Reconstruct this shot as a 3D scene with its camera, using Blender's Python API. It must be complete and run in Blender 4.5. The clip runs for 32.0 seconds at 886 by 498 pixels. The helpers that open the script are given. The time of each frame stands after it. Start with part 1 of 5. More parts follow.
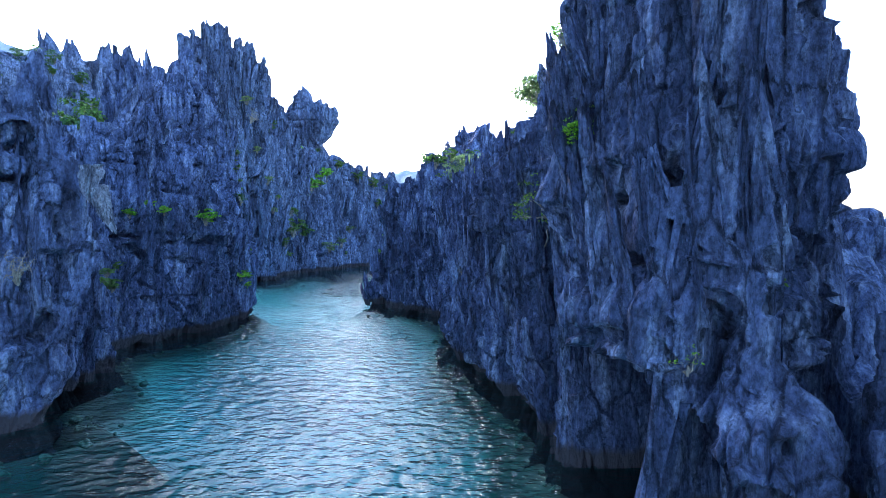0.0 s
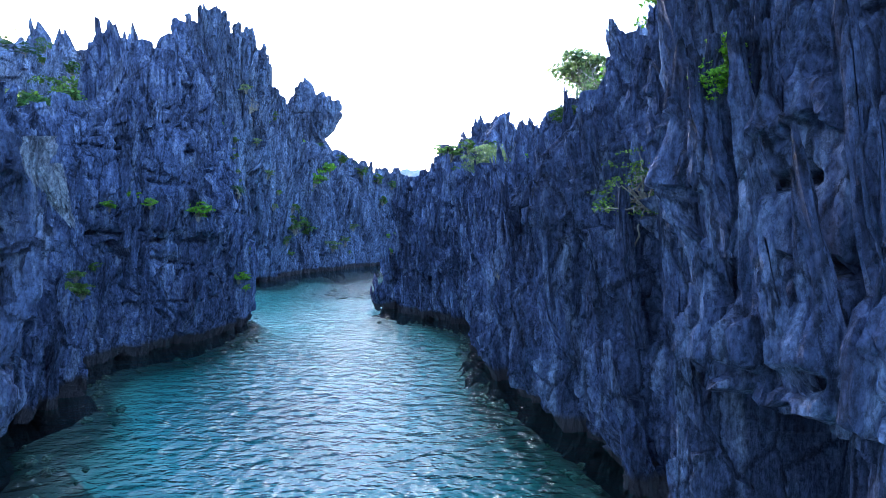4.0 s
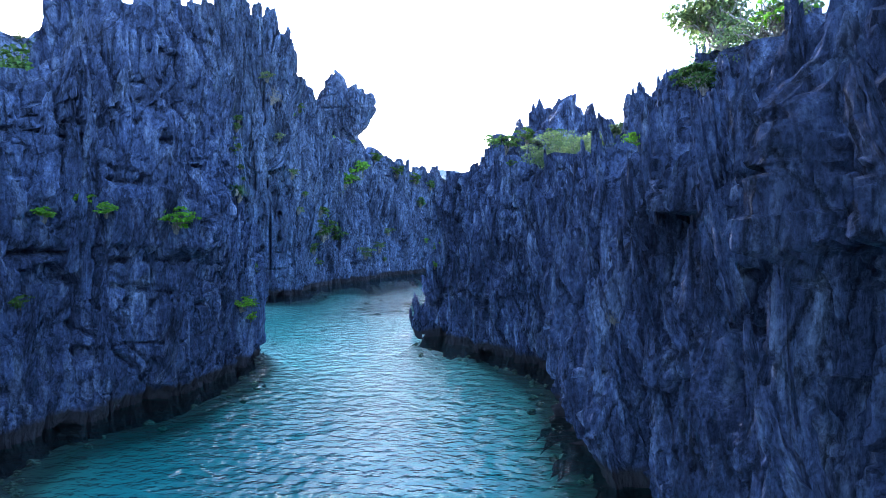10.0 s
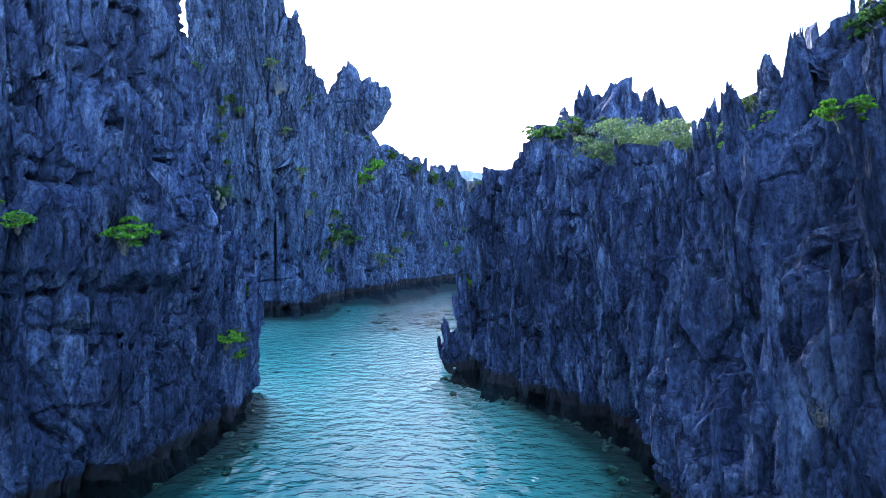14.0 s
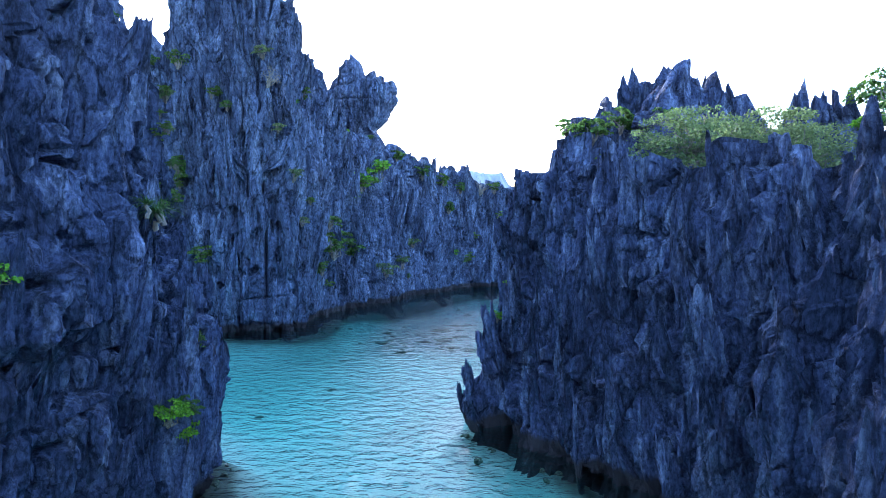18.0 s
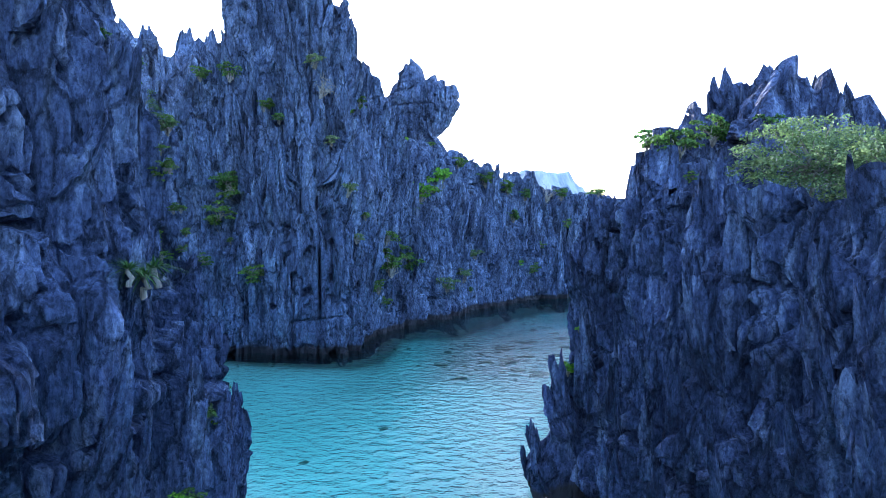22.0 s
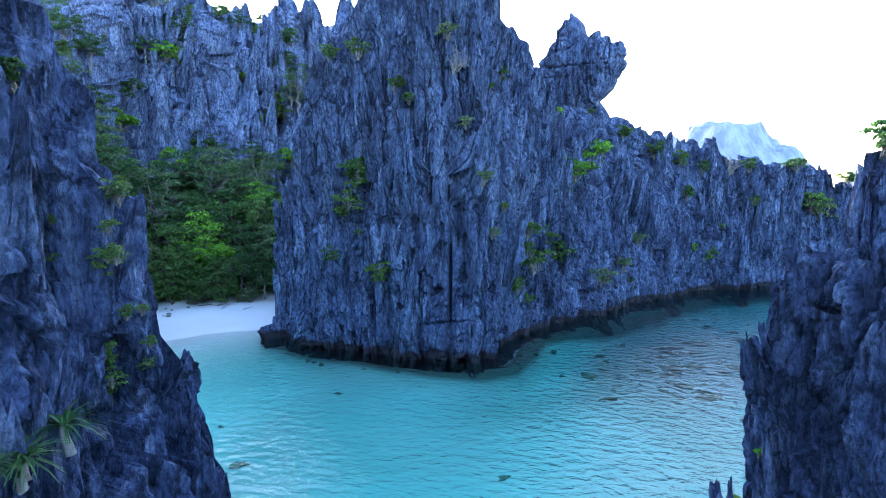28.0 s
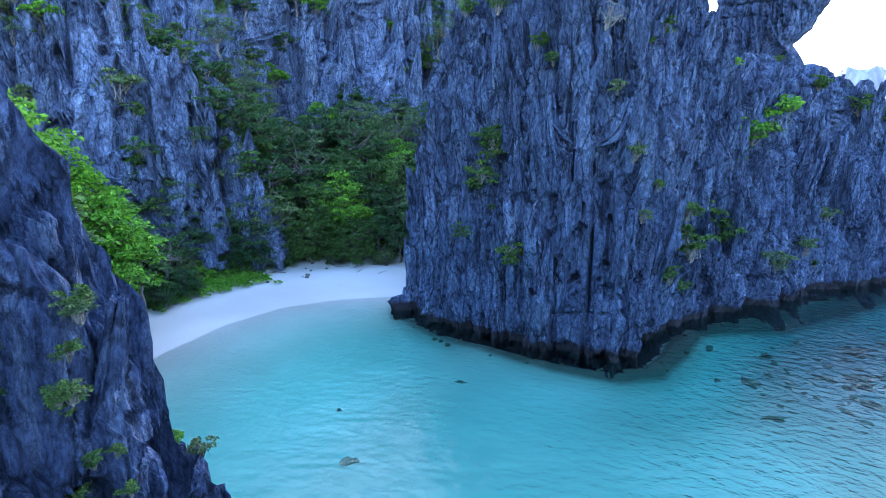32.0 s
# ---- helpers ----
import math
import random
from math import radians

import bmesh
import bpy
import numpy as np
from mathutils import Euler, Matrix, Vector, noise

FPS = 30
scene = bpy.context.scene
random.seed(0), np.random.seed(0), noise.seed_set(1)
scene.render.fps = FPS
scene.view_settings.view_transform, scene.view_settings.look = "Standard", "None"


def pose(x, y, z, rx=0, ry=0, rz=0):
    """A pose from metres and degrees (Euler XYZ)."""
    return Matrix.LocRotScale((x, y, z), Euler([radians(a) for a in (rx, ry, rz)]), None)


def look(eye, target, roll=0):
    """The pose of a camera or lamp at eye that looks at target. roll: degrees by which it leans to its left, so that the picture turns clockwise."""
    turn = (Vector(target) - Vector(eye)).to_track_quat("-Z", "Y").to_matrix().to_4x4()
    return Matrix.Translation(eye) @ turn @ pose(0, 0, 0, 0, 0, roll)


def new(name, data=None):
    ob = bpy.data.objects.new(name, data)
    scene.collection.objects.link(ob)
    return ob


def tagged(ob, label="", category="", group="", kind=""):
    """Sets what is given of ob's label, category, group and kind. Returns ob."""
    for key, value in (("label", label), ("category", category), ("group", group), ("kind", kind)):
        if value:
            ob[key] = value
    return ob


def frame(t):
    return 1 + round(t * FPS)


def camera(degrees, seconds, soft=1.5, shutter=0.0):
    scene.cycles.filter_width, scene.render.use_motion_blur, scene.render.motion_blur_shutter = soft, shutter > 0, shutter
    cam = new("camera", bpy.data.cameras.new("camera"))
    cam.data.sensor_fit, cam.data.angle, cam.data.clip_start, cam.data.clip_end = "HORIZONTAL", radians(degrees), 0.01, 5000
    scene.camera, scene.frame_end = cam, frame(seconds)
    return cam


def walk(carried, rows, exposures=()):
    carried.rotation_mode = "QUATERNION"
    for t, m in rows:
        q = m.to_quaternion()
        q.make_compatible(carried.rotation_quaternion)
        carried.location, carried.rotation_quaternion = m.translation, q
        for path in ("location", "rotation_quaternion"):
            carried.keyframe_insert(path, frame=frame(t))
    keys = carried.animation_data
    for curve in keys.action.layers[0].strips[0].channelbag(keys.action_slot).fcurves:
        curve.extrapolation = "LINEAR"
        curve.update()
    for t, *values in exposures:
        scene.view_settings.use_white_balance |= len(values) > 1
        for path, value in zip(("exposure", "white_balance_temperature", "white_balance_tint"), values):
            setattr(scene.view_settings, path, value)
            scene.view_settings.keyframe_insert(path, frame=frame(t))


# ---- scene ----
cam = camera(70.0, 32.0, soft=0.8)
# seconds, x, y, z, tilt, lean, turn
PATH = [
    (0, 0, -0, 10, 88.044, 0.255, 0.194),
    (1, -0.593, 1.733, 9.946, 87.996, 0.38, 0.161),
    (2, -1.301, 3.552, 9.9, 88.016, 0.418, 0.124),
    (3, -1.835, 5.322, 9.839, 88.033, 0.425, 0.109),
    (3.5, -2.057, 6.279, 9.806, 88.013, 0.489, 0.067),
    (5.5, -2.697, 10.915, 9.756, 87.895, 0.392, 0.394),
    (6, -2.799, 12.19, 9.768, 87.861, 0.369, 0.502),
    (7, -3.077, 14.713, 9.683, 87.942, 0.287, 0.645),
    (8, -3.399, 17.238, 9.762, 87.973, 0.158, 1.091),
    (8.5, -3.585, 18.436, 9.877, 87.98, 0.204, 1.205),
    (9, -3.807, 19.58, 10.071, 87.994, 0.214, 2.029),
    (9.5, -4.051, 20.726, 10.275, 88.025, 0.188, 2.834),
    (10, -4.316, 21.907, 10.461, 88.034, 0.129, 3.277),
    (11, -4.926, 24.366, 10.718, 88.022, 0.05, 3.761),
    (12, -5.558, 26.898, 10.946, 88.029, -0.021, 4.043),
    (13, -6.157, 29.615, 11.148, 87.98, 0.102, 4.264),
    (14, -6.78, 32.665, 11.204, 88.016, 0.136, 4.391),
    (14.5, -7.043, 34.265, 11.201, 88.012, -0.004, 4.469),
    (16.5, -8.08, 39.768, 11.262, 87.983, 0.155, 4.643),
    (17, -8.301, 40.959, 11.488, 88.001, 0.162, 4.693),
    (18, -8.582, 43.118, 12.288, 88.084, 0.104, 4.878),
    (19, -8.838, 44.943, 12.973, 88.112, 0.017, 5.221),
    (19.5, -8.899, 45.684, 13.197, 88.153, -0.028, 6.816),
    (20, -8.932, 46.294, 13.396, 88.124, -0.091, 7.75),
    (21, -8.973, 47.371, 13.801, 88.087, -0.236, 9.305),
    (22, -8.767, 48.656, 14.264, 88.055, -0.291, 10.81),
    (23, -8.552, 50.116, 14.648, 87.994, -0.344, 12.079),
    (24, -8.346, 51.728, 15.089, 87.952, -0.398, 14.319),
    (25, -8.293, 53.454, 15.674, 87.644, -0.531, 16.77),
    (25.5, -8.337, 54.333, 16.043, 87.135, -0.563, 18.058),
    (27.5, -8.524, 57.796, 17.757, 84.749, -0.321, 23.942),
    (28, -8.627, 58.647, 18.145, 84.091, -0.236, 25.967),
    (29, -8.85, 60.247, 19.017, 82.672, -0.093, 29.849),
    (30, -9.123, 61.789, 19.793, 81.347, -0.161, 33.567),
    (31, -9.589, 63.354, 20.574, 79.96, -0.02, 36.911),
    (32, -10.249, 64.928, 21.363, 78.563, 0.085, 39.924),
]
walk(cam, [(t, pose(x, y, z, tilt, 0, turn) @ pose(0, 0, 0, 0, 0, lean)) for t, x, y, z, tilt, lean, turn in PATH],
     exposures=[(0, 3.16, 5300, 16), (14, 3.16, 5300, 16), (24, 3.22, 5300, 16), (32, 3.27, 5300, 16)])

# ---- light ----
SUN_TURN, SUN_RISE = 30.0, 12.0   # degrees left of +y, degrees above the horizon
world = bpy.data.worlds.new("sky")
scene.world = world
world.use_nodes = True
sky_nodes = world.node_tree.nodes
sky = sky_nodes.new("ShaderNodeTexSky")
sky.sky_type, sky.sun_disc = "NISHITA", False
sky.sun_elevation, sky.sun_rotation = radians(SUN_RISE), radians(-SUN_TURN)
sky.air_density, sky.dust_density, sky.ozone_density = 1.0, 3.0, 1.5
world.node_tree.links.new(sky.outputs[0], sky_nodes["Background"].inputs[0])
sky_nodes["Background"].inputs[1].default_value = 0.15
sun = new("sun", bpy.data.lights.new("sun", "SUN"))
sun.data.energy, sun.data.angle, sun.data.color = 3.0, radians(0.6), (1.0, 0.93, 0.82)
sun_way = Vector((-math.sin(radians(SUN_TURN)) * math.cos(radians(SUN_RISE)), math.cos(radians(SUN_TURN)) * math.cos(radians(SUN_RISE)), math.sin(radians(SUN_RISE))))
sun.matrix_world = look(sun_way * 300, (0, 0, 0))


# ---- small tools ----
def lattice(ix, iy, iz, seed):
    """Repeatable random numbers from 0 to 1 on whole-numbered cells."""
    h = (ix.astype(np.int64) * 374761393 + iy.astype(np.int64) * 668265263 + iz.astype(np.int64) * 2147483647 + seed * 1274126177) & 0xFFFFFFFF
    h = ((h ^ (h >> 13)) * 1274126177) & 0xFFFFFFFF
    return ((h ^ (h >> 16)) & 0xFFFF) / 65535.0


def smooth_noise(x, y, z=0.0, seed=0):
    """Value noise from -1 to 1."""
    x, y, z = np.broadcast_arrays(np.asarray(x, float), np.asarray(y, float), np.asarray(z, float))
    fx, fy, fz = np.floor(x), np.floor(y), np.floor(z)
    u, v, w = x - fx, y - fy, z - fz
    u, v, w = u * u * (3 - 2 * u), v * v * (3 - 2 * v), w * w * (3 - 2 * w)
    total = 0
    for a in (0, 1):
        for b in (0, 1):
            for c in (0, 1):
                total = total + lattice(fx + a, fy + b, fz + c, seed) * (u if a else 1 - u) * (v if b else 1 - v) * (w if c else 1 - w)
    return total * 2 - 1


def layered(x, y, z=0.0, seed=0, octaves=4, gain=0.5):
    total, size, amount = 0, 1.0, 1.0
    for k in range(octaves):
        total = total + amount * smooth_noise(np.asarray(x) * size, np.asarray(y) * size, np.asarray(z) * size, seed + 17 * k)
        size, amount = size * 2.03, amount * gain
    return total


def sharp(x, y, z=0.0, seed=0, octaves=3):
    """Ridged noise, 0 in the grooves and 1 on the crests."""
    total, size, amount, full = 0, 1.0, 1.0, 0.0
    for k in range(octaves):
        total = total + amount * (1 - np.abs(smooth_noise(np.asarray(x) * size, np.asarray(y) * size, np.asarray(z) * size, seed + 31 * k)))
        full, size, amount = full + amount, size * 2.1, amount * 0.5
    return total / full


def mesh_of(name, points, faces, material=None, soft=False):
    me = bpy.data.meshes.new(name)
    points, faces = np.asarray(points, np.float32), np.asarray(faces, np.int32)
    me.vertices.add(len(points))
    me.vertices.foreach_set("co", points.ravel())
    me.loops.add(faces.size)
    me.loops.foreach_set("vertex_index", faces.ravel())
    me.polygons.add(len(faces))
    me.polygons.foreach_set("loop_start", np.arange(0, faces.size, faces.shape[1], dtype=np.int32))
    me.polygons.foreach_set("use_smooth", np.full(len(faces), soft))
    me.update(calc_edges=True)
    me.validate()
    if material:
        me.materials.append(material)
    return me


def grid_faces(nu, nv):
    """Quads over points laid out as nu rows of nv."""
    i, j = np.meshgrid(np.arange(nu - 1), np.arange(nv - 1), indexing="ij")
    a = (i * nv + j).ravel()
    return np.stack([a, a + nv, a + nv + 1, a + 1], 1)


def child(name, data, parent, label=""):
    ob = new(name, data)
    ob.parent = parent
    if label:
        ob["label"] = label
    return ob


# ---- materials ----
def material(name):
    m = bpy.data.materials.new(name)
    m.use_nodes = True
    nodes, links = m.node_tree.nodes, m.node_tree.links
    return m, nodes, links, nodes["Principled BSDF"]


def node(nodes, kind, **values):
    n = nodes.new(kind)
    for key, value in values.items():
        n.inputs[key].default_value = value
    return n


def ramp(nodes, links, source, stops):
    r = nodes.new("ShaderNodeValToRGB")
    while len(r.color_ramp.elements) < len(stops):
        r.color_ramp.elements.new(0.5)
    for element, (place, colour) in zip(r.color_ramp.elements, stops):
        element.position, element.color = place, (*colour, 1)
    links.new(source, r.inputs[0])
    return r.outputs[0]


def stretched(nodes, links, scale):
    where = nodes.new("ShaderNodeTexCoord")
    mapping = nodes.new("ShaderNodeMapping")
    mapping.inputs["Scale"].default_value = scale
    links.new(where.outputs["Object"], mapping.inputs[0])
    return mapping.outputs[0]


def mixed(nodes, links, kind, amount, a, b):
    n = nodes.new("ShaderNodeMix")
    n.data_type, n.blend_type = "RGBA", kind
    for value, socket in ((amount, n.inputs[0]), (a, n.inputs[6]), (b, n.inputs[7])):
        if isinstance(value, bpy.types.NodeSocket):
            links.new(value, socket)
        else:
            socket.default_value = value
    return n.outputs[2]


def in_place(nodes, links, scale):
    """Texture space of the whole place, so that neighbouring pieces of one rock share their grain."""
    where = nodes.new("ShaderNodeNewGeometry")
    mapping = nodes.new("ShaderNodeMapping")
    mapping.inputs["Scale"].default_value = scale
    links.new(where.outputs["Position"], mapping.inputs[0])
    return mapping.outputs[0]


def limestone(name, dark, mid, pale, grain=1.0):
    """Weathered karst limestone: vertical run-off streaks, pale scoured ribs, dark lichen, fine pitting."""
    m, nodes, links, shader = material(name)
    broad = node(nodes, "ShaderNodeTexNoise", Scale=0.22, Detail=6.0, Roughness=0.6)
    links.new(in_place(nodes, links, (1, 1, 0.5)), broad.inputs["Vector"])
    streak = node(nodes, "ShaderNodeTexNoise", Scale=1.1 * grain, Detail=8.0, Roughness=0.62)
    links.new(in_place(nodes, links, (1, 1, 0.22)), streak.inputs["Vector"])
    fine = node(nodes, "ShaderNodeTexNoise", Scale=6.0 * grain, Detail=9.0, Roughness=0.74)
    links.new(in_place(nodes, links, (1, 1, 0.6)), fine.inputs["Vector"])
    creased = node(nodes, "ShaderNodeTexNoise", Scale=1.3 * grain, Detail=6.0, Roughness=0.55)
    creased.noise_type = "RIDGED_MULTIFRACTAL"
    links.new(in_place(nodes, links, (1, 1, 0.3)), creased.inputs["Vector"])
    pits = node(nodes, "ShaderNodeTexVoronoi", Scale=3.2 * grain)
    links.new(in_place(nodes, links, (1, 1, 0.4)), pits.inputs["Vector"])
    base = ramp(nodes, links, streak.outputs[0], [(0.30, dark), (0.52, mid), (0.74, pale)])
    tone = ramp(nodes, links, broad.outputs[0], [(0.34, (0.50, 0.48, 0.50)), (0.66, (1.28, 1.29, 1.30))])
    speck = ramp(nodes, links, fine.outputs[0], [(0.38, (0.45, 0.45, 0.46)), (0.5, (1.0, 1.0, 1.0)), (0.63, (1.55, 1.55, 1.55))])
    lines = node(nodes, "ShaderNodeTexNoise", Scale=5.0 * grain, Detail=5.0, Roughness=0.6)
    links.new(in_place(nodes, links, (1, 1, 0.07)), lines.inputs["Vector"])
    streaks = ramp(nodes, links, lines.outputs[0], [(0.34, (0.5, 0.5, 0.52)), (0.5, (1.0, 1.0, 1.0)), (0.68, (1.45, 1.45, 1.43))])
    base = mixed(nodes, links, "MULTIPLY", 0.38, base, streaks)
    colour = mixed(nodes, links, "MULTIPLY", 1.0, mixed(nodes, links, "MULTIPLY", 0.85, base, tone), speck)
    # hairline cracks, their dirt and the shade inside them painted as dark lines
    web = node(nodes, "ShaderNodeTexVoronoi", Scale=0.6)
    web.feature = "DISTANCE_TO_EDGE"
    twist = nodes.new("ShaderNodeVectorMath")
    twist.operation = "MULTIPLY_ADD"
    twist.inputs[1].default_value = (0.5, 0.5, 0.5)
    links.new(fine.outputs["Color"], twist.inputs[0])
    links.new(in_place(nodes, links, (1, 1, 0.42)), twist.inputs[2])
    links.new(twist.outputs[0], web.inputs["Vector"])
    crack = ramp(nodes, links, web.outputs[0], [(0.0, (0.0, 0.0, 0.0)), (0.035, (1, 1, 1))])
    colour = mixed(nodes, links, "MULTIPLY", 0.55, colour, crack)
    # a finer net of cracks, with dirt and inner shade painted alike
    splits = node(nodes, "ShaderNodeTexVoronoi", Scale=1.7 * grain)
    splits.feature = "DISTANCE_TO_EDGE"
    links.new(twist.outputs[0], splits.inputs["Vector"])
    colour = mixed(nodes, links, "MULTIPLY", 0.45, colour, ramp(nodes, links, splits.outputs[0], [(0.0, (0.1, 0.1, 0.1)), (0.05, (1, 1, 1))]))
    # rusty and pale-washed stains
    stain = node(nodes, "ShaderNodeTexNoise", Scale=0.35, Detail=4.0, Roughness=0.5)
    stain_amount = ramp(nodes, links, stain.outputs[0], [(0.62, (0, 0, 0)), (0.78, (0.5, 0.5, 0.5))])
    colour = mixed(nodes, links, "MIX", stain_amount, colour, (mid[0] * 1.0, mid[1] * 0.86, mid[2] * 0.72, 1))
    # the wet, algae-dark band that the tide leaves
    where = nodes.new("ShaderNodeNewGeometry")
    split = nodes.new("ShaderNodeSeparateXYZ")
    links.new(where.outputs["Position"], split.inputs[0])
    waver = nodes.new("ShaderNodeMath")
    waver.operation = "MULTIPLY_ADD"
    waver.inputs[1].default_value = -1.3
    links.new(streak.outputs[0], waver.inputs[0])
    links.new(split.outputs["Z"], waver.inputs[2])
    tide = ramp(nodes, links, waver.outputs[0], [(0.0, (1, 1, 1)), (0.35, (0, 0, 0))])
    colour = mixed(nodes, links, "MIX", tide, colour, (0.065, 0.058, 0.066, 1))
    links.new(colour, shader.inputs["Base Color"])
    shader.inputs["Roughness"].default_value = 0.9
    shader.inputs["Specular IOR Level"].default_value = 0.25
    # relief
    height = nodes.new("ShaderNodeMath")
    height.operation = "MULTIPLY_ADD"
    height.inputs[1].default_value = 0.45
    links.new(fine.outputs[0], height.inputs[0])
    links.new(streak.outputs[0], height.inputs[2])
    more = nodes.new("ShaderNodeMath")
    more.operation = "MULTIPLY_ADD"
    more.inputs[1].default_value = 0.22
    links.new(pits.outputs["Distance"], more.inputs[0])
    links.new(height.outputs[0], more.inputs[2])
    folds = nodes.new("ShaderNodeMath")
    folds.operation = "MULTIPLY_ADD"
    folds.inputs[1].default_value = 0.16
    links.new(creased.outputs[0], folds.inputs[0])
    links.new(more.outputs[0], folds.inputs[2])
    deep = nodes.new("ShaderNodeMath")
    deep.operation = "MULTIPLY_ADD"
    deep.inputs[1].default_value = 0.25
    links.new(crack, deep.inputs[0])
    links.new(folds.outputs[0], deep.inputs[2])
    bump = node(nodes, "ShaderNodeBump", Strength=1.0, Distance=0.7 / grain)
    links.new(deep.outputs[0], bump.inputs["Height"])
    links.new(bump.outputs[0], shader.inputs["Normal"])
    return m


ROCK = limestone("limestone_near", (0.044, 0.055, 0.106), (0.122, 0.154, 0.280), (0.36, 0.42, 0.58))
# right-hand wall: its shade is put into a darker copy of the stone
ROCK_SHADED = limestone("limestone_shaded", (0.030, 0.037, 0.074), (0.096, 0.120, 0.222), (0.34, 0.40, 0.57))
# back cliffs: the haze of distance is mixed into a paler stone colour
ROCK_BACK_HAZY = limestone("limestone_back_hazy", (0.12, 0.145, 0.23), (0.24, 0.285, 0.43), (0.40, 0.45, 0.58), 0.5)
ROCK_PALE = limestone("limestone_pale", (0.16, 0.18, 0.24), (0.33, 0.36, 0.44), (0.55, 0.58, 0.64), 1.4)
# central tower and pinnacles: air haze lifts the dark tones of this colour
ROCK_FAR_HAZY = limestone("limestone_far_hazy", (0.060, 0.076, 0.134), (0.146, 0.182, 0.296), (0.31, 0.365, 0.50), 0.6)


def foliage(name, dark, light):
    m, nodes, links, shader = material(name)
    geo = nodes.new("ShaderNodeNewGeometry")
    info = nodes.new("ShaderNodeObjectInfo")
    leaf = ramp(nodes, links, geo.outputs["Random Per Island"], [(0.0, dark), (0.75, light), (1.0, tuple(min(1, 1.5 * c) for c in light))])
    tree = ramp(nodes, links, info.outputs["Random"], [(0.0, (0.7, 0.8, 0.75)), (1.0, (1.2, 1.1, 1.0))])
    colour = mixed(nodes, links, "MULTIPLY", 1.0, leaf, tree)
    links.new(colour, shader.inputs["Base Color"])
    shader.inputs["Roughness"].default_value = 0.6
    glow = nodes.new("ShaderNodeBsdfTranslucent")
    links.new(colour, glow.inputs[0])
    mix = nodes.new("ShaderNodeMixShader")
    mix.inputs[0].default_value = 0.35
    links.new(shader.outputs[0], mix.inputs[1])
    links.new(glow.outputs[0], mix.inputs[2])
    links.new(mix.outputs[0], nodes["Material Output"].inputs[0])
    return m


LEAF = foliage("leaf_green", (0.035, 0.075, 0.02), (0.12, 0.22, 0.04))
LEAF_PALE = foliage("leaf_pale", (0.075, 0.115, 0.05), (0.18, 0.25, 0.095))
LEAF_BRIGHT = foliage("leaf_bright", (0.09, 0.22, 0.012), (0.22, 0.44, 0.03))
LEAF_DARK = foliage("leaf_dark", (0.025, 0.065, 0.02), (0.08, 0.17, 0.045))


def bark_material():
    m, nodes, links, shader = material("pale_bark")
    n = node(nodes, "ShaderNodeTexNoise", Scale=9.0, Detail=5.0)
    links.new(stretched(nodes, links, (1, 1, 0.2)), n.inputs["Vector"])
    links.new(ramp(nodes, links, n.outputs[0], [(0.3, (0.12, 0.10, 0.08)), (0.7, (0.34, 0.31, 0.27))]), shader.inputs["Base Color"])
    shader.inputs["Roughness"].default_value = 0.9
    bump = node(nodes, "ShaderNodeBump", Strength=0.6, Distance=0.02)
    links.new(n.outputs[0], bump.inputs["Height"])
    links.new(bump.outputs[0], shader.inputs["Normal"])
    return m


BARK = bark_material()


def water_material():
    m, nodes, links, shader = material("sea_water")
    nodes.remove(shader)
    # long low swell and short ripples, crests lying across the channel
    swell = node(nodes, "ShaderNodeTexNoise", Scale=1.0, Detail=2.5, Roughness=0.5)
    links.new(stretched(nodes, links, (1.05, 1.2, 1)), swell.inputs["Vector"])
    ripple = node(nodes, "ShaderNodeTexNoise", Scale=4.2, Detail=2.0, Roughness=0.5)
    links.new(stretched(nodes, links, (0.85, 1.1, 1)), ripple.inputs["Vector"])
    total = nodes.new("ShaderNodeMath")
    total.operation = "MULTIPLY_ADD"
    total.inputs[1].default_value = 0.22
    links.new(ripple.outputs[0], total.inputs[0])
    links.new(swell.outputs[0], total.inputs[2])
    bump = node(nodes, "ShaderNodeBump", Strength=1.0, Distance=0.40)
    chop = nodes.new("ShaderNodeAttribute")
    chop.attribute_name = "chop"
    waves = nodes.new("ShaderNodeMath")
    waves.operation = "MULTIPLY"
    links.new(total.outputs[0], waves.inputs[0])
    links.new(chop.outputs["Fac"], waves.inputs[1])
    links.new(waves.outputs[0], bump.inputs["Height"])
    fresnel = node(nodes, "ShaderNodeFresnel", IOR=1.333)
    links.new(bump.outputs[0], fresnel.inputs["Normal"])
    gloss = node(nodes, "ShaderNodeBsdfGlossy", Roughness=0.02)
    links.new(bump.outputs[0], gloss.inputs["Normal"])
    depth = nodes.new("ShaderNodeAttribute")
    depth.attribute_name = "depth"
    clear = nodes.new("ShaderNodeBsdfTransparent")
    links.new(ramp(nodes, links, depth.outputs["Fac"], [(0.0, (0.99, 1.0, 0.98)), (0.10, (0.86, 0.99, 0.94)), (0.32, (0.66, 0.97, 0.89)), (0.55, (0.47, 0.93, 0.84)), (1.0, (0.19, 0.64, 0.65))]), clear.inputs[0])
    mix = nodes.new("ShaderNodeMixShader")
    links.new(fresnel.outputs[0], mix.inputs[0])
    links.new(clear.outputs[0], mix.inputs[1])
    links.new(gloss.outputs[0], mix.inputs[2])
    links.new(mix.outputs[0], nodes["Material Output"].inputs[0])
    return m


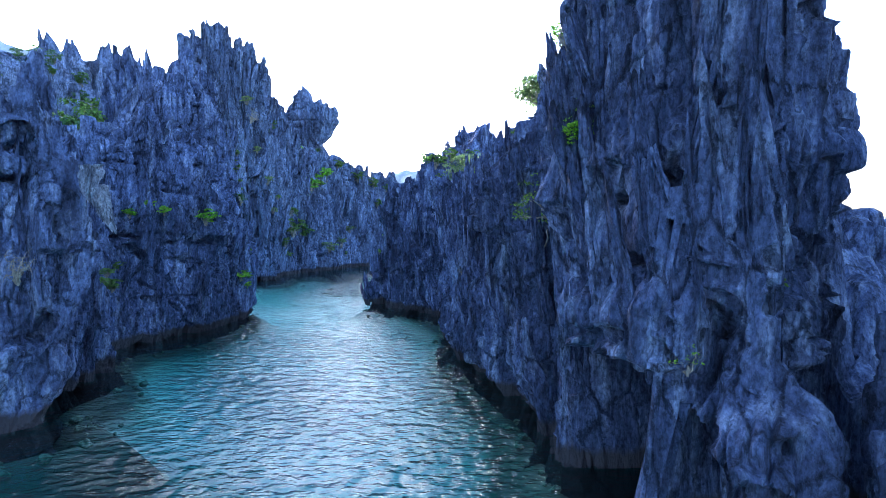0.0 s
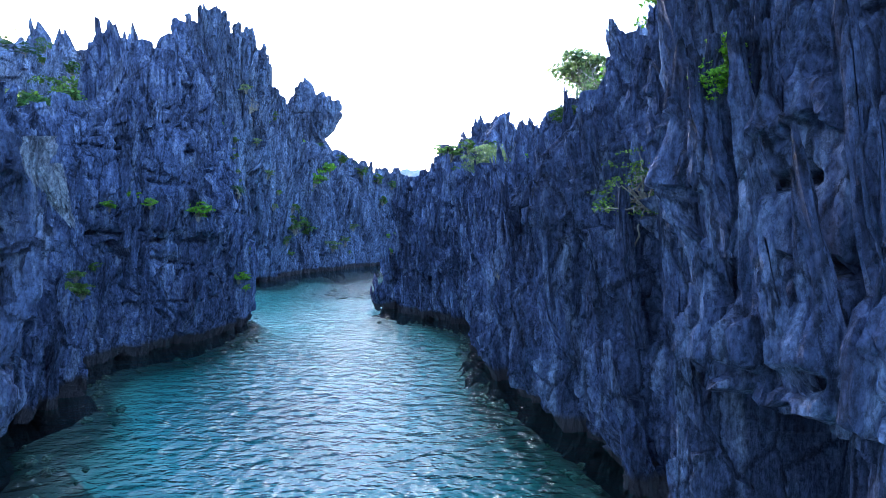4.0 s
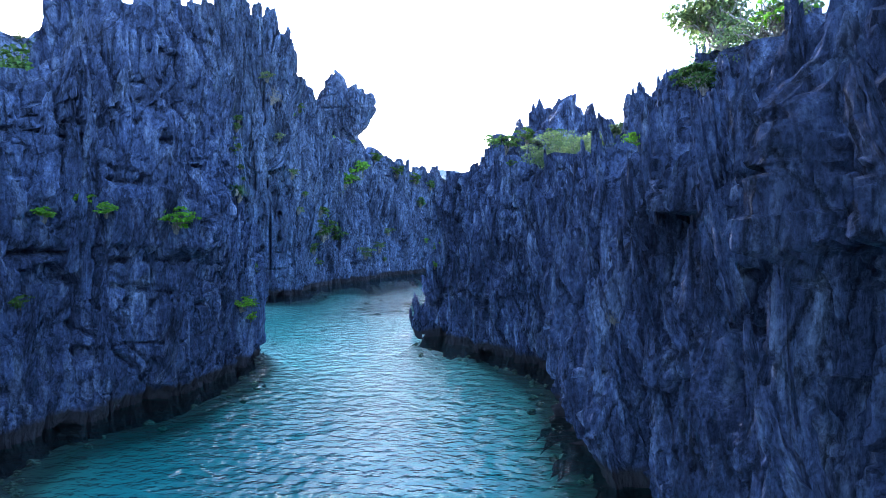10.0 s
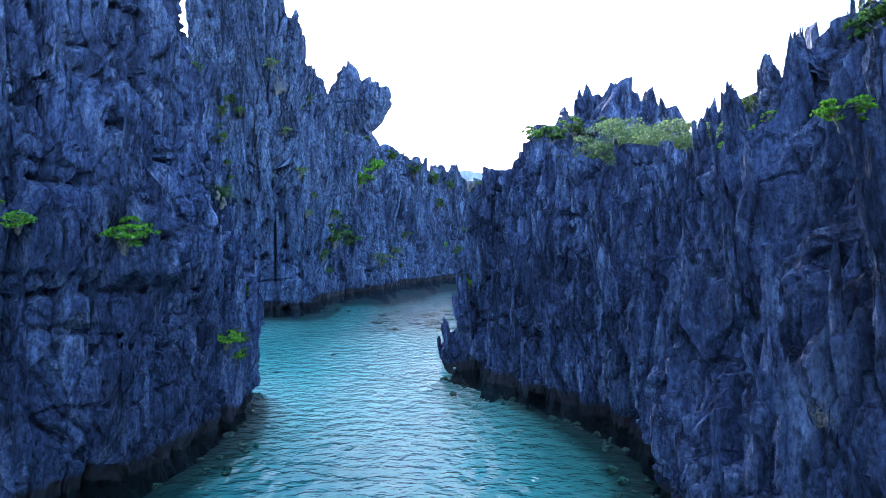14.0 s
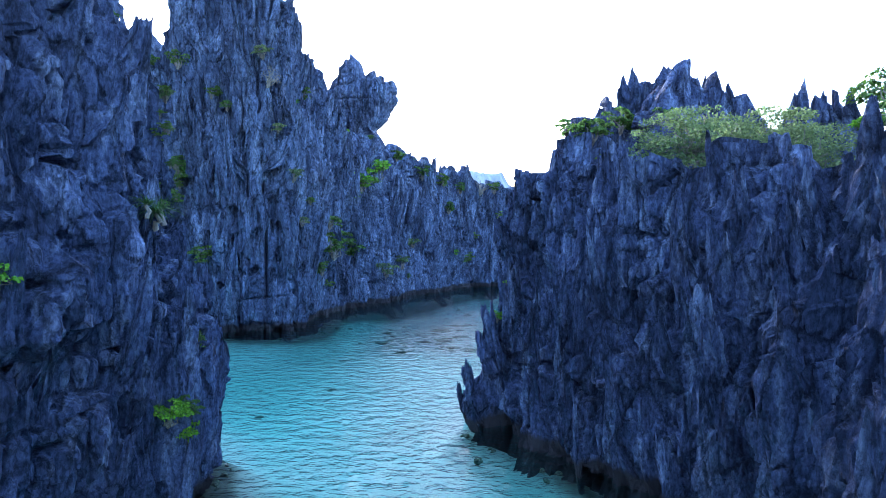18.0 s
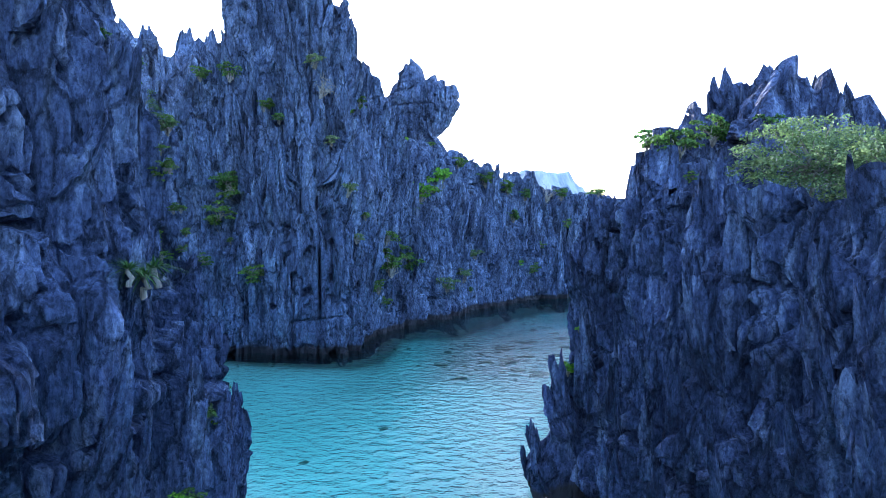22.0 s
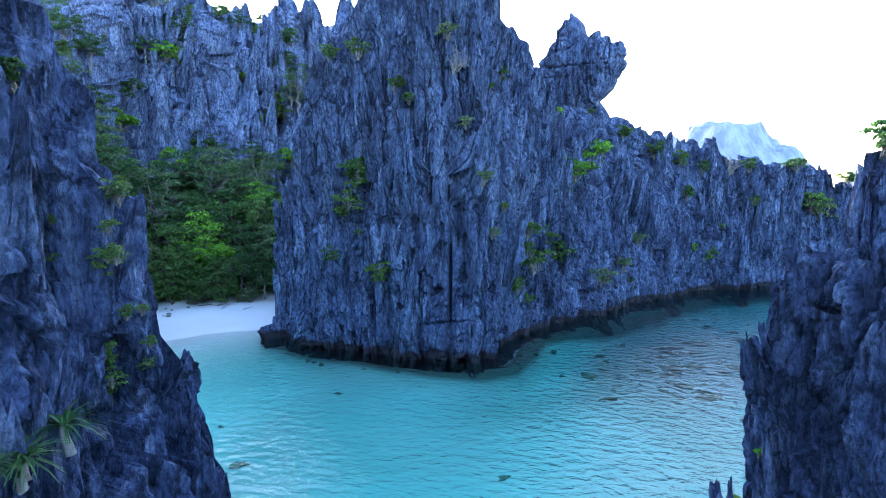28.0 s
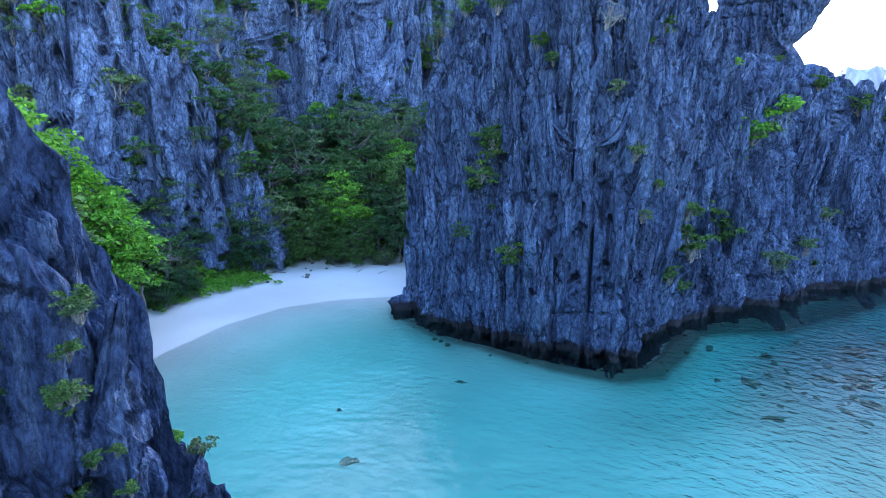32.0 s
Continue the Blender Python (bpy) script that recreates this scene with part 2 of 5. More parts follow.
def seabed_material():
    """White coral sand, with dark reefs where the bed is stony; by the overhangs the dark also paints in shade."""
    m, nodes, links, shader = material("coral_sand")
    grain = node(nodes, "ShaderNodeTexNoise", Scale=14.0, Detail=6.0)
    patch = node(nodes, "ShaderNodeTexNoise", Scale=0.55, Detail=8.0, Roughness=0.68)
    fleck = node(nodes, "ShaderNodeTexNoise", Scale=2.2, Detail=4.0, Roughness=0.6)
    reef_and_shade = nodes.new("ShaderNodeAttribute")
    reef_and_shade.attribute_name = "reef_and_shade"
    sand = ramp(nodes, links, grain.outputs[0], [(0.3, (0.55, 0.53, 0.49)), (0.7, (0.72, 0.70, 0.66))])
    stone = ramp(nodes, links, fleck.outputs[0], [(0.35, (0.035, 0.04, 0.035)), (0.7, (0.20, 0.19, 0.15))])
    total = nodes.new("ShaderNodeMath")
    total.operation = "ADD"
    links.new(patch.outputs[0], total.inputs[0])
    links.new(reef_and_shade.outputs["Fac"], total.inputs[1])
    amount = ramp(nodes, links, total.outputs[0], [(0.66, (0, 0, 0)), (0.74, (1, 1, 1))])
    rubble = ramp(nodes, links, fleck.outputs[0], [(0.3, (0.09, 0.12, 0.10)), (0.7, (0.26, 0.30, 0.25))])
    spread = ramp(nodes, links, reef_and_shade.outputs["Fac"], [(0.03, (0, 0, 0)), (0.30, (0.85, 0.85, 0.85))])
    colour = mixed(nodes, links, "MIX", amount, mixed(nodes, links, "MIX", spread, sand, rubble), stone)
    spots = ramp(nodes, links, fleck.outputs[0], [(0.30, (0.5, 0.5, 0.48)), (0.42, (1, 1, 1))])
    soil = nodes.new("ShaderNodeAttribute")
    soil.attribute_name = "soil"
    earth = ramp(nodes, links, fleck.outputs[0], [(0.35, (0.02, 0.025, 0.012)), (0.7, (0.07, 0.08, 0.03))])
    links.new(mixed(nodes, links, "MIX", soil.outputs["Fac"], mixed(nodes, links, "MULTIPLY", 1.0, colour, spots), earth), shader.inputs["Base Color"])
    shader.inputs["Roughness"].default_value = 0.95
    bump = node(nodes, "ShaderNodeBump", Strength=0.5, Distance=0.05)
    links.new(fleck.outputs[0], bump.inputs["Height"])
    links.new(bump.outputs[0], shader.inputs["Normal"])
    return m


WATER, SAND = water_material(), seabed_material()


# ---- the plan: cliff lines as x, y at the waterline, height, setback of the top, undercut ----
RIGHT = [(26, 44, 17, 1.5, 0.5), (18, 30.5, 19, 1.2, 0.5), (12.2, 20.6, 21, 1.0, 0.5), (9.9, 16.7, 21.5, 1.0, 0.8), (8.7, 17.3, 21.8, 1.5, 1.4), (6.8, 19.0, 22, 1.8, 1.4), (5.3, 22.8, 22, 1.4, 1.6), (4.7, 26, 21, 0.6, 2.0), (4.7, 29.3, 21.5, 0.9, 1.6), (4.6, 32, 21.5, 1.6, 1.2),
         (3.6, 36, 20, 3.6, 0.8), (2.6, 40, 19.4, 5.6, 0.7), (1.6, 44, 19.0, 7.8, 0.6), (0.8, 50, 19.0, 9, 0.6), (0.4, 57, 20.6, 9.2, 0.6), (0.6, 63, 20.6, 8, 0.6), (0.1, 67.5, 16.4, 7, 0.5), (-2.4, 72, 16, 4, 0.5),
         (-5.8, 77.3, 15.5, 3.4, 0.6), (-10.3, 82.0, 15.8, 3.7, 0.8), (-9.6, 85, 15, 3.6, 0.6), (-7, 89, 16, 4, 0.5), (-2, 96, 19, 5, 0.5), (4, 104, 19, 6, 0.5), (12, 112, 17, 6, 0.5), (30, 122, 17, 6, 0.5)]
FOOT = [(30, -12, 9, 3, 0.5), (19, 4, 10, 3, 0.5), (13.8, 11.5, 11, 1.5, 0.8), (11.9, 14.7, 15.5, 1.2, 1.0), (12.6, 17.5, 15.5, 1.2, 0.8), (17, 22, 14, 1.2, 0.5)]
LEFT = [(-46, 8, 17, 3, 0.5), (-30, 20, 17.5, 3, 0.8), (-21.4, 26.5, 17.5, 2, 1.8), (-18.3, 29.8, 17.5, 2.2, 2.9), (-17.2, 32.2, 17, 2.2, 2.9), (-20.3, 35.2, 16.5, 3, 0.9), (-22.6, 37.6, 16, 4, 0.4), (-21.4, 40.6, 16.5, 4, 0.4), (-22.2, 43.5, 17, 5, 0.4), (-25.2, 48.6, 16.8, 4, 0.3),
        (-25.6, 53.5, 18.8, 4, 0.25), (-24.2, 55.6, 21.2, 5, 0.25), (-22.8, 57.6, 24.0, 6, 0.25), (-21.9, 60, 25.8, 6, 0.25), (-21.2, 65, 28, 5, 0.25), (-21.3, 67.6, 24.0, 3.2, 0.25), (-21.5, 69.4, 22.2, 2.4, 0.25), (-21.8, 70.9, 19.4, 2.1, 0.25), (-22.1, 72.2, 15.4, 1.8, 0.25), (-22.6, 73.4, 10.6, 1.6, 0.25), (-22.9, 74.6, 5.4, 1.0, 0.25), (-23.6, 76.2, 2.4, 1.0, 0.25),
        (-25.4, 77.6, 2.6, 0.5, 0.3), (-28.5, 78.6, 5, 2, 0.4), (-33, 78, 12, 3, 0.4), (-42, 78, 16, 4, 0.4), (-56, 80, 17, 5, 0.4), (-72, 84, 17, 5, 0.4), (-95, 80, 18, 5, 0.4)]
CENTRE = [(-66, 145, 30, 6, 0.4), (-62, 128, 26, 4, 0.4), (-61.5, 119.5, 18, 3, 0.5), (-59.8, 116.4, 18, 2.5, 0.8), (-55.5, 114.8, 28, 3, 0.8), (-51, 114.0, 38, 4, 0.9), (-45, 113.4, 43, 6, 0.9), (-38.3, 113.8, 44, 6.5, 1.0), (-33, 116, 44, 7, 1.0),
          (-30.6, 119.5, 43, 8, 0.8), (-31.0, 126, 43, 6, 0.8), (-32.3, 134, 40, 4.5, 0.8), (-29.6, 139, 34, 6.5, 0.8), (-24.6, 152, 30, 13, 0.8), (-18.8, 166, 29, 13, 0.8), (-14, 174, 26, 9, 0.8),
          (-6, 180, 22, 5, 0.8), (4, 186, 21, 5, 0.6), (20, 192, 21, 5, 0.6), (45, 197, 20, 5, 0.5), (80, 200, 20, 5, 0.5)]
RIGHT = [(x, y, top, back, 0.5 * cut) for x, y, top, back, cut in RIGHT]
CENTRE = [(x, y, top, back, 0.3 * cut) for x, y, top, back, cut in CENTRE]
SUMMIT = [(-40, 134, 44, 2, 0), (-36.5, 128, 44.5, 2.5, 0), (-40, 121.5, 46, 2.5, 0), (-46, 119.5, 48, 2.5, 0), (-51, 121, 46.5, 2, 0), (-54, 126, 45.5, 2, 0), (-52, 133, 46, 2, 0), (-45, 137, 46, 2, 0), (-40, 134, 44, 2, 0)]
KNOLL = [(-5, 93, 18.0, 1.5, 0), (-2, 97, 21, 1.5, 0), (2, 100, 22.5, 1.5, 0), (7, 99, 23, 1.5, 0), (9.5, 93, 21.5, 1.5, 0), (7, 89.5, 20, 2, 0), (1.5, 89, 18, 2.5, 0), (-3, 90, 17.5, 2, 0), (-5, 93, 18.0, 1.5, 0)]
BACK = [(-140, 20, 45, 10, 0.1), (-105, 62, 48, 10, 0.1), (-96, 80, 48, 9, 0.1), (-90, 92, 42, 8, 0.1), (-86, 100, 36, 7, 0.1), (-82, 108, 27, 6, 0.1), (-80, 114, 19, 4, 0.1), (-84, 121, 16, 5, 0.1), (-96, 124, 30, 8, 0.1),
        (-98, 132, 48, 12, 0.1), (-92, 146, 53, 13, 0.1), (-84, 156, 52, 13, 0.1), (-74, 166, 50, 12, 0.1), (-66, 172, 50, 12, 0.1), (-50, 190, 45, 10, 0.1)]
RIDGE = [(-190, 60, 95, 15, 0.1), (-165, 130, 88, 15, 0.1), (-140, 180, 70, 12, 0.1), (-118, 203, 60, 8, 0.1), (-95, 222, 58, 8, 0.1), (-70, 236, 50, 8, 0.1)]


def along(line, step):
    """Points at even steps on a rounded line through the plan's rows."""
    rows = np.array(line, float)
    far = np.r_[0, np.cumsum(np.hypot(*np.diff(rows[:, :2], axis=0).T))]
    at = np.linspace(0, far[-1], int(far[-1] / step) + 1)
    flat = np.stack([np.interp(at, far, rows[:, k]) for k in range(rows.shape[1])], 1)
    width = max(1, int(1.2 / step))
    kernel = np.hanning(2 * width + 3)[1:-1]
    padded = np.pad(flat, ((width, width), (0, 0)), mode="edge")
    return at, np.stack([np.convolve(padded[:, k], kernel / kernel.sum(), "valid") for k in range(rows.shape[1])], 1)


def cells(x, y, seed):
    """Cell noise: the distances to the nearest seed and to the gap between two cells, three random numbers of the cell, and the seed's place."""
    fx, fy = np.floor(x), np.floor(y)
    first, second = np.full(x.shape, 9.0), np.full(x.shape, 9.0)
    cx, cy, ix, iy = (np.zeros(x.shape) for _ in range(4))
    for i in (-1, 0, 1):
        for j in (-1, 0, 1):
            gx, gy = fx + i, fy + j
            sx, sy = gx + lattice(gx, gy, gx * 0, seed), gy + lattice(gx, gy, gx * 0, seed + 1)
            d = np.hypot(x - sx, y - sy)
            near = d < first
            second = np.where(near, first, np.minimum(second, d))
            first = np.where(near, d, first)
            cx, cy, ix, iy = np.where(near, sx, cx), np.where(near, sy, cy), np.where(near, gx, ix), np.where(near, gy, iy)
    own = [lattice(ix, iy, ix * 0, seed + k) * 2 - 1 for k in (2, 3, 4)]
    return first, second - first, own, cx, cy


def tiers(u, z, spacing, wide, seed):
    """How high the wall stands, climbing in tiers whose upper edges are rows of pointed blades."""
    k = np.floor(z / spacing)
    total = (k - 2) * spacing
    for i in (-2, -1, 0, 1):
        row = k + i
        _, _, (r, tilt, _), cx, _ = cells(u / wide + row * 0.37, row * 5.0 + 0.5, seed)
        edge = (row + 0.5 + 0.75 * r) * spacing - 1.5 * np.abs(u + row * 0.37 * wide - cx * wide) * (1 + 0.5 * tilt)
        total = total + spacing / (1 + np.exp(np.clip((edge - z) / 0.07, -40, 40)))
    return total


def columns(u, z, wide, tall, seed):
    """Upright columns of uneven width, each broken across at its own heights under pointed tops: how far a spot lies from its block's
    middle along and up the wall, how far from the upright and the level joints, and three random numbers of the block."""
    def split(p, salt):
        first, second, own, at = np.full(p.shape, 9.0), np.full(p.shape, 9.0), np.zeros(p.shape), np.zeros(p.shape)
        for i in (-1, 0, 1):
            g = np.floor(p) + i
            s = g + 0.12 + 0.76 * lattice(g, salt, salt * 0, seed)
            d = np.abs(p - s)
            near = d < first
            second = np.where(near, first, np.minimum(second, d))
            first, own, at = np.where(near, d, first), np.where(near, g, own), np.where(near, s, at)
        return p - at, second - first, own
    du, gap_u, column = split(u / wide, np.zeros(u.shape))
    salt = column * 0
    lean = (lattice(column, salt, salt, seed + 5) - 0.5) * 0.9
    point = 0.25 + 0.75 * lattice(column, salt, salt, seed + 6)
    dz, gap_z, block = split((z + point * np.abs(du) * wide * 1.3 + lean * du * wide) / tall + 9 * lattice(column, salt, salt, seed + 4), column + 3)
    own = [lattice(column, block, salt, seed + k) * 2 - 1 for k in (7, 8, 9)]
    return du * wide, dz * tall, gap_u * wide, gap_z * tall, own


def slabs(u, z, seed, grain=1.0, bedded=0.0):
    """Relief of a karst wall over its length u and height z: leaning columns of three sizes broken into blocks, angular facets, flutes and chips.
    Gives the relief and the height at which each spot's slab stands, for stepping the wall back."""
    wu = u + 0.16 * layered(u / 2.4, z / 8, 0, seed, 2) + 0.6 * smooth_noise(u / 14, z / 12, 0, seed + 2)
    wz = z + 0.4 * layered(u / 2.0, z / 4, 0, seed + 5, 2)
    relief, stand = 0, 0.25 * z + 0.45 * tiers(wu, wz, 3.3 * grain, 1.5 * grain, seed + 301) + 0.3 * tiers(wu, wz, 1.7 * grain, 0.7 * grain, seed + 305)
    for wide, tall, amount, lean, nod, slot, ledge in ((3.4, 13.0, 0.70, 0.20, 0.03, 1.0, 0.25), (1.25, 6.0, 0.42, 0.42, 0.06, 0.8, 0.22), (0.50, 2.8, 0.17, 0.50, 0.06, 0.30, 0.08)):
        wide, tall = wide * grain, tall * grain * (1 - 0.45 * bedded)
        du, dz, gap_u, gap_z, (r, tilt, tip) = columns(wu, wz, wide, tall, seed + int(wide * 100))
        relief = relief + amount * grain * r + lean * tilt * du + nod * (0.6 + tip) * dz
        relief = relief - slot * grain * (0.25 + 0.75 * (tip > -0.1)) * np.clip(1.15 - gap_u / (0.09 * grain + 0.05 * wide), 0, 1)
        relief = relief - ledge * grain * np.where(tilt > 0.2 - 0.8 * bedded, 1.5, 0.2) * np.clip(1.15 - gap_z / (0.16 * grain), 0, 1)
    # angular facets where pieces have broken away
    for wide, tall, amount, lean in ((1.9, 4.4, 0.22, 0.30), (0.36, 1.1, 0.06, 0.42)):
        _, _, (r, tilt, nod), cx, cy = cells(wu / (wide * grain), wz / (tall * grain), seed + int(wide * 70))
        relief = relief + amount * grain * r + lean * tilt * (wu - cx * wide * grain) + lean * 0.25 * nod * (wz - cy * tall * grain)
    # knife-edged flutes that the rain has cut
    relief = relief + 0.30 * grain * (sharp(wu / (0.85 * grain), z / (7.0 * grain), 0, seed + 9, 2) - 0.7)
    relief = relief + 0.05 * grain * layered(u / (0.35 * grain), z / (0.5 * grain), 0, seed + 11, 2)
    # a few level joints, cut deep
    level = np.abs(smooth_noise(u / 9, z / 2.6, 0, seed + 13)) * 12
    relief = relief - 0.75 * np.clip(1 - level, 0, 1) * np.clip(6 * smooth_noise(u / 6, z / 7, 0, seed + 15) - 0.4, 0, 1)
    # solution pockets and slots
    far, _, (keep, _, _), _, _ = cells(wu / (2.2 * grain), wz / (1.9 * grain), seed + 17)
    relief = relief - 1.0 * grain * np.clip(2.2 * (1 - far / (0.16 + 0.08 * keep)), 0, 1) * (keep > 0.5)
    return relief, stand


def back_fall(height):
    """How far a cliff's far side spreads for its height."""
    return np.clip(height + 3.0, 0, None)


def cliff_mesh(name, line, side, step, rise, seed, mat, grain=1.0, crest=1.0, bow=1.5, stout=None, bedded=0.0, back=9.0, fall=0.35, noses=(), cracks=(), lip=None, calm=None, ring=False):
    """A fluted limestone wall: leaning slabs step back towards the top, which breaks into spires; the ground behind falls away.
    side: 1 where the open air lies to the right of the line's direction, -1 to its left."""
    at, rows = along(line, step)
    x, y, top, set_back, cut = rows.T
    turn = np.stack([np.gradient(y), -np.gradient(x)], 1) * side
    out = turn / np.linalg.norm(turn, axis=1)[:, None]
    # jagged skyline of blades
    flat = 0 * at
    some = crest * np.clip(top / 16, 0.25, 1)
    high = top + 0.0
    for wide, tall, edge in ((3.4, 1.6, 0.5), (1.5, 0.9, 0.75), (0.6, 0.3, 0.6)):
        wide = wide * (0.5 + 0.5 * grain)
        _, _, (r, tilt, _), cx, _ = cells(at / wide, flat + 0.5, seed + int(wide * 50))
        high = high + some * (tall * r - edge * np.abs(at - cx * wide) * (0.6 + 0.4 * tilt))
    nv = int(high.max() / rise) + 2
    v = np.linspace(0, 1, nv)
    floor = -2.6
    z = floor + v[None, :] * (high[:, None] - floor)
    u = np.broadcast_to(at[:, None], z.shape)
    relief, stand = slabs(u, z, seed, grain, bedded)
    if calm:
        relief = relief * calm(y)[:, None]
    up = np.clip(np.where(z > 0, np.clip(stand, 0, None), 0) / top[:, None], 0, 1.25)
    off = -set_back[:, None] * up ** (bow(y)[:, None] if callable(bow) else bow) + relief - 0.35 + 0.8 * layered(u / 11, z / 16, 0, seed + 3, 2)
    if stout:
        off = off + stout(x, y)[:, None] * np.clip(z / 2.5, 0, 1) * np.clip((0.85 * top[:, None] - z) / 5, 0, 1)
    # deep upright clefts
    rng = np.random.default_rng(seed + 200)
    for _ in range(int(at[-1] / (3.2 * grain))):
        u0, z0, long, deep, wide = rng.uniform(0, at[-1]), rng.uniform(-2, top.max() * 0.8), rng.uniform(4, 14) * grain, rng.uniform(0.4, 1.5) * grain, rng.uniform(0.10, 0.34) * grain
        a, b = np.searchsorted(at, (u0 - 3 * grain, u0 + 3 * grain))
        bend = u0 + 0.8 * grain * smooth_noise(z[a:b] / (3.5 * grain), 0 * z[a:b], u0, seed + 51) + rng.uniform(-0.1, 0.1) * (z[a:b] - z0)
        off[a:b] -= deep * np.exp(-np.abs((u[a:b] - bend) / wide) ** 1.6) * np.clip((z[a:b] - z0) * 0.5, 0, 1) * np.clip((z0 + long - z[a:b]) * 0.5, 0, 1)
    # blocks that jut out over ledges: from and to along y, lower and upper edge, how far
    wy, wz = y[:, None] + 0.6 * smooth_noise(u / 1.3, z / 1.3, 0, seed + 33), z + 0.5 * smooth_noise(u / 1.1, z / 2.0, 0, seed + 35)
    for y0, y1, z0, z1, amount in noses:
        inside = np.clip((wy - y0) * 3, 0, 1) * np.clip((y1 - wy) * 3, 0, 1) * np.clip((wz - z0) * 4, 0, 1) * np.clip((z1 - wz) * 0.7, 0, 1)
        off = off + amount * inside
    # slanting joints, and a few known ones given by two places (y, z) on the wall
    known = [(np.array(p), np.array(q), deep, wide, y) for p, q, deep, wide in cracks]
    for _ in range(int(at[-1] / (4.5 * grain))):
        p = np.array([rng.uniform(0, at[-1]), rng.uniform(0, top.max() * 0.8)])
        q = p + rng.uniform(3, 9) * grain * np.array([rng.choice([-1, 1]) * rng.uniform(0.15, 0.8), 0.8])
        known.append((p, q, rng.uniform(0.4, 1.1) * grain, rng.uniform(0.08, 0.16) * grain, at))
        for _ in range(3):
            p = np.array([rng.uniform(0, at[-1]), rng.uniform(2, top.max() * 0.85)])
            q = p + grain * np.array([rng.uniform(0.6, 2.8), rng.uniform(-0.35, 0.35)])
            known.append((p, q, rng.uniform(0.6, 1.3) * grain, rng.uniform(0.09, 0.2) * grain, at))
    for p, q, deep, wide, where in known:
        sel = np.nonzero((where > min(p[0], q[0]) - 2) & (where < max(p[0], q[0]) + 2))[0]
        if len(sel):
            gu = where[sel][:, None] + 0.35 * smooth_noise(u[sel] / 1.2, z[sel] / 1.2, 0, seed + 81)
            d = q - p
            k = np.clip(((gu - p[0]) * d[0] + (z[sel] - p[1]) * d[1]) / (d @ d), 0, 1)
            off[sel] -= deep * np.exp(-(np.hypot(gu - p[0] - k * d[0], z[sel] - p[1] - k * d[1]) / wide) ** 1.5)
    # an overhang's lip: its height along y, and how far the rock below it falls back
    if lip:
        edge = np.interp(y, [p[0] for p in lip], [p[1] for p in lip])[:, None] + 0.5 * smooth_noise(u / 0.8, z / 3, 0, seed + 83)
        deep = np.where(x < 11, np.interp(y, [p[0] for p in lip], [p[2] for p in lip], 0, 0), 0)[:, None]
        off = off - deep * np.clip((edge - z) / 1.3, 0, 1) ** 0.6
    # notch that the sea has cut, with the bed spreading out beneath it
    _, _, (bite, reach, _), _, _ = cells(u / (2.3 * grain), 0 * u + 0.5, seed + 87)
    cut = cut[:, None] * (1.0 + 0.45 * bite) * (1 + 0.35 * smooth_noise(u / 6, 0 * u, 0, seed + 88))
    off = off - cut * np.exp(-(np.clip(z - 0.2, 0, None) / ((0.45 + 0.62 * cut) * (1 + 0.45 * reach))) ** 2) + 0.45 * np.clip(-0.3 - z, 0, 3)
    px, py = x[:, None] + out[:, :1] * off, y[:, None] + out[:, 1:] * off
    # the top and the back
    nb = 22
    depth = back(x, y) if callable(back) else back + 0 * x
    r = np.linspace(0, 1, nb + 1)[None, 1:] ** 1.4 * depth[:, None]
    ro = off[:, -1:] - r
    bx, by = x[:, None] + out[:, :1] * ro, y[:, None] + out[:, 1:] * ro
    _, _, (rr, _, _), _, _ = cells(bx / 1.5, by / 1.5, seed + 40)
    rough = 1.1 * crest * rr + 1.2 * crest * sharp(bx / 2.2, by / 2.2, 0, seed + 21, 2) - 1.4
    bz = np.minimum(high[:, None] - 0.9 * r, (top - 0.3)[:, None] + rough) - fall * r
    # the far side, down to the sea bed
    k = np.linspace(0, 1, 7)[None, 1:]
    co = ro[:, -1:] - 0.12 * back_fall(bz[:, -1:]) * k + 0.8 * smooth_noise(u[:, :1] / 2.5, 7 * k, 0, seed + 61)
    cx, cy, cz = x[:, None] + out[:, :1] * co, y[:, None] + out[:, 1:] * co, bz[:, -1:] + (-3.0 - bz[:, -1:]) * k
    X, Y, Z = np.concatenate([px, bx, cx], 1), np.concatenate([py, by, cy], 1), np.concatenate([z, bz, cz], 1)
    if ring:
        X, Y, Z = np.concatenate([px, bx], 1), np.concatenate([py, by], 1), np.concatenate([z, bz], 1)
    faces = grid_faces(*X.shape)
    if side < 0:
        faces = faces[:, ::-1]
    return mesh_of(name, np.stack([X, Y, Z], -1).reshape(-1, 3), faces, mat)


SURFACE = {}


def cliff(name, label, line, side, step, rise, seed, mat, **more):
    base = new(name)
    base.location = (0, 0, 0)
    tagged(base, label, "cliff")
    face = child("rock_face", cliff_mesh(name + "_face", line, side, step, rise, seed, mat, **more), base)
    points = np.empty(len(face.data.vertices) * 3, np.float32)
    face.data.vertices.foreach_get("co", points)
    SURFACE[base.name] = points.reshape(-1, 3)
    return base


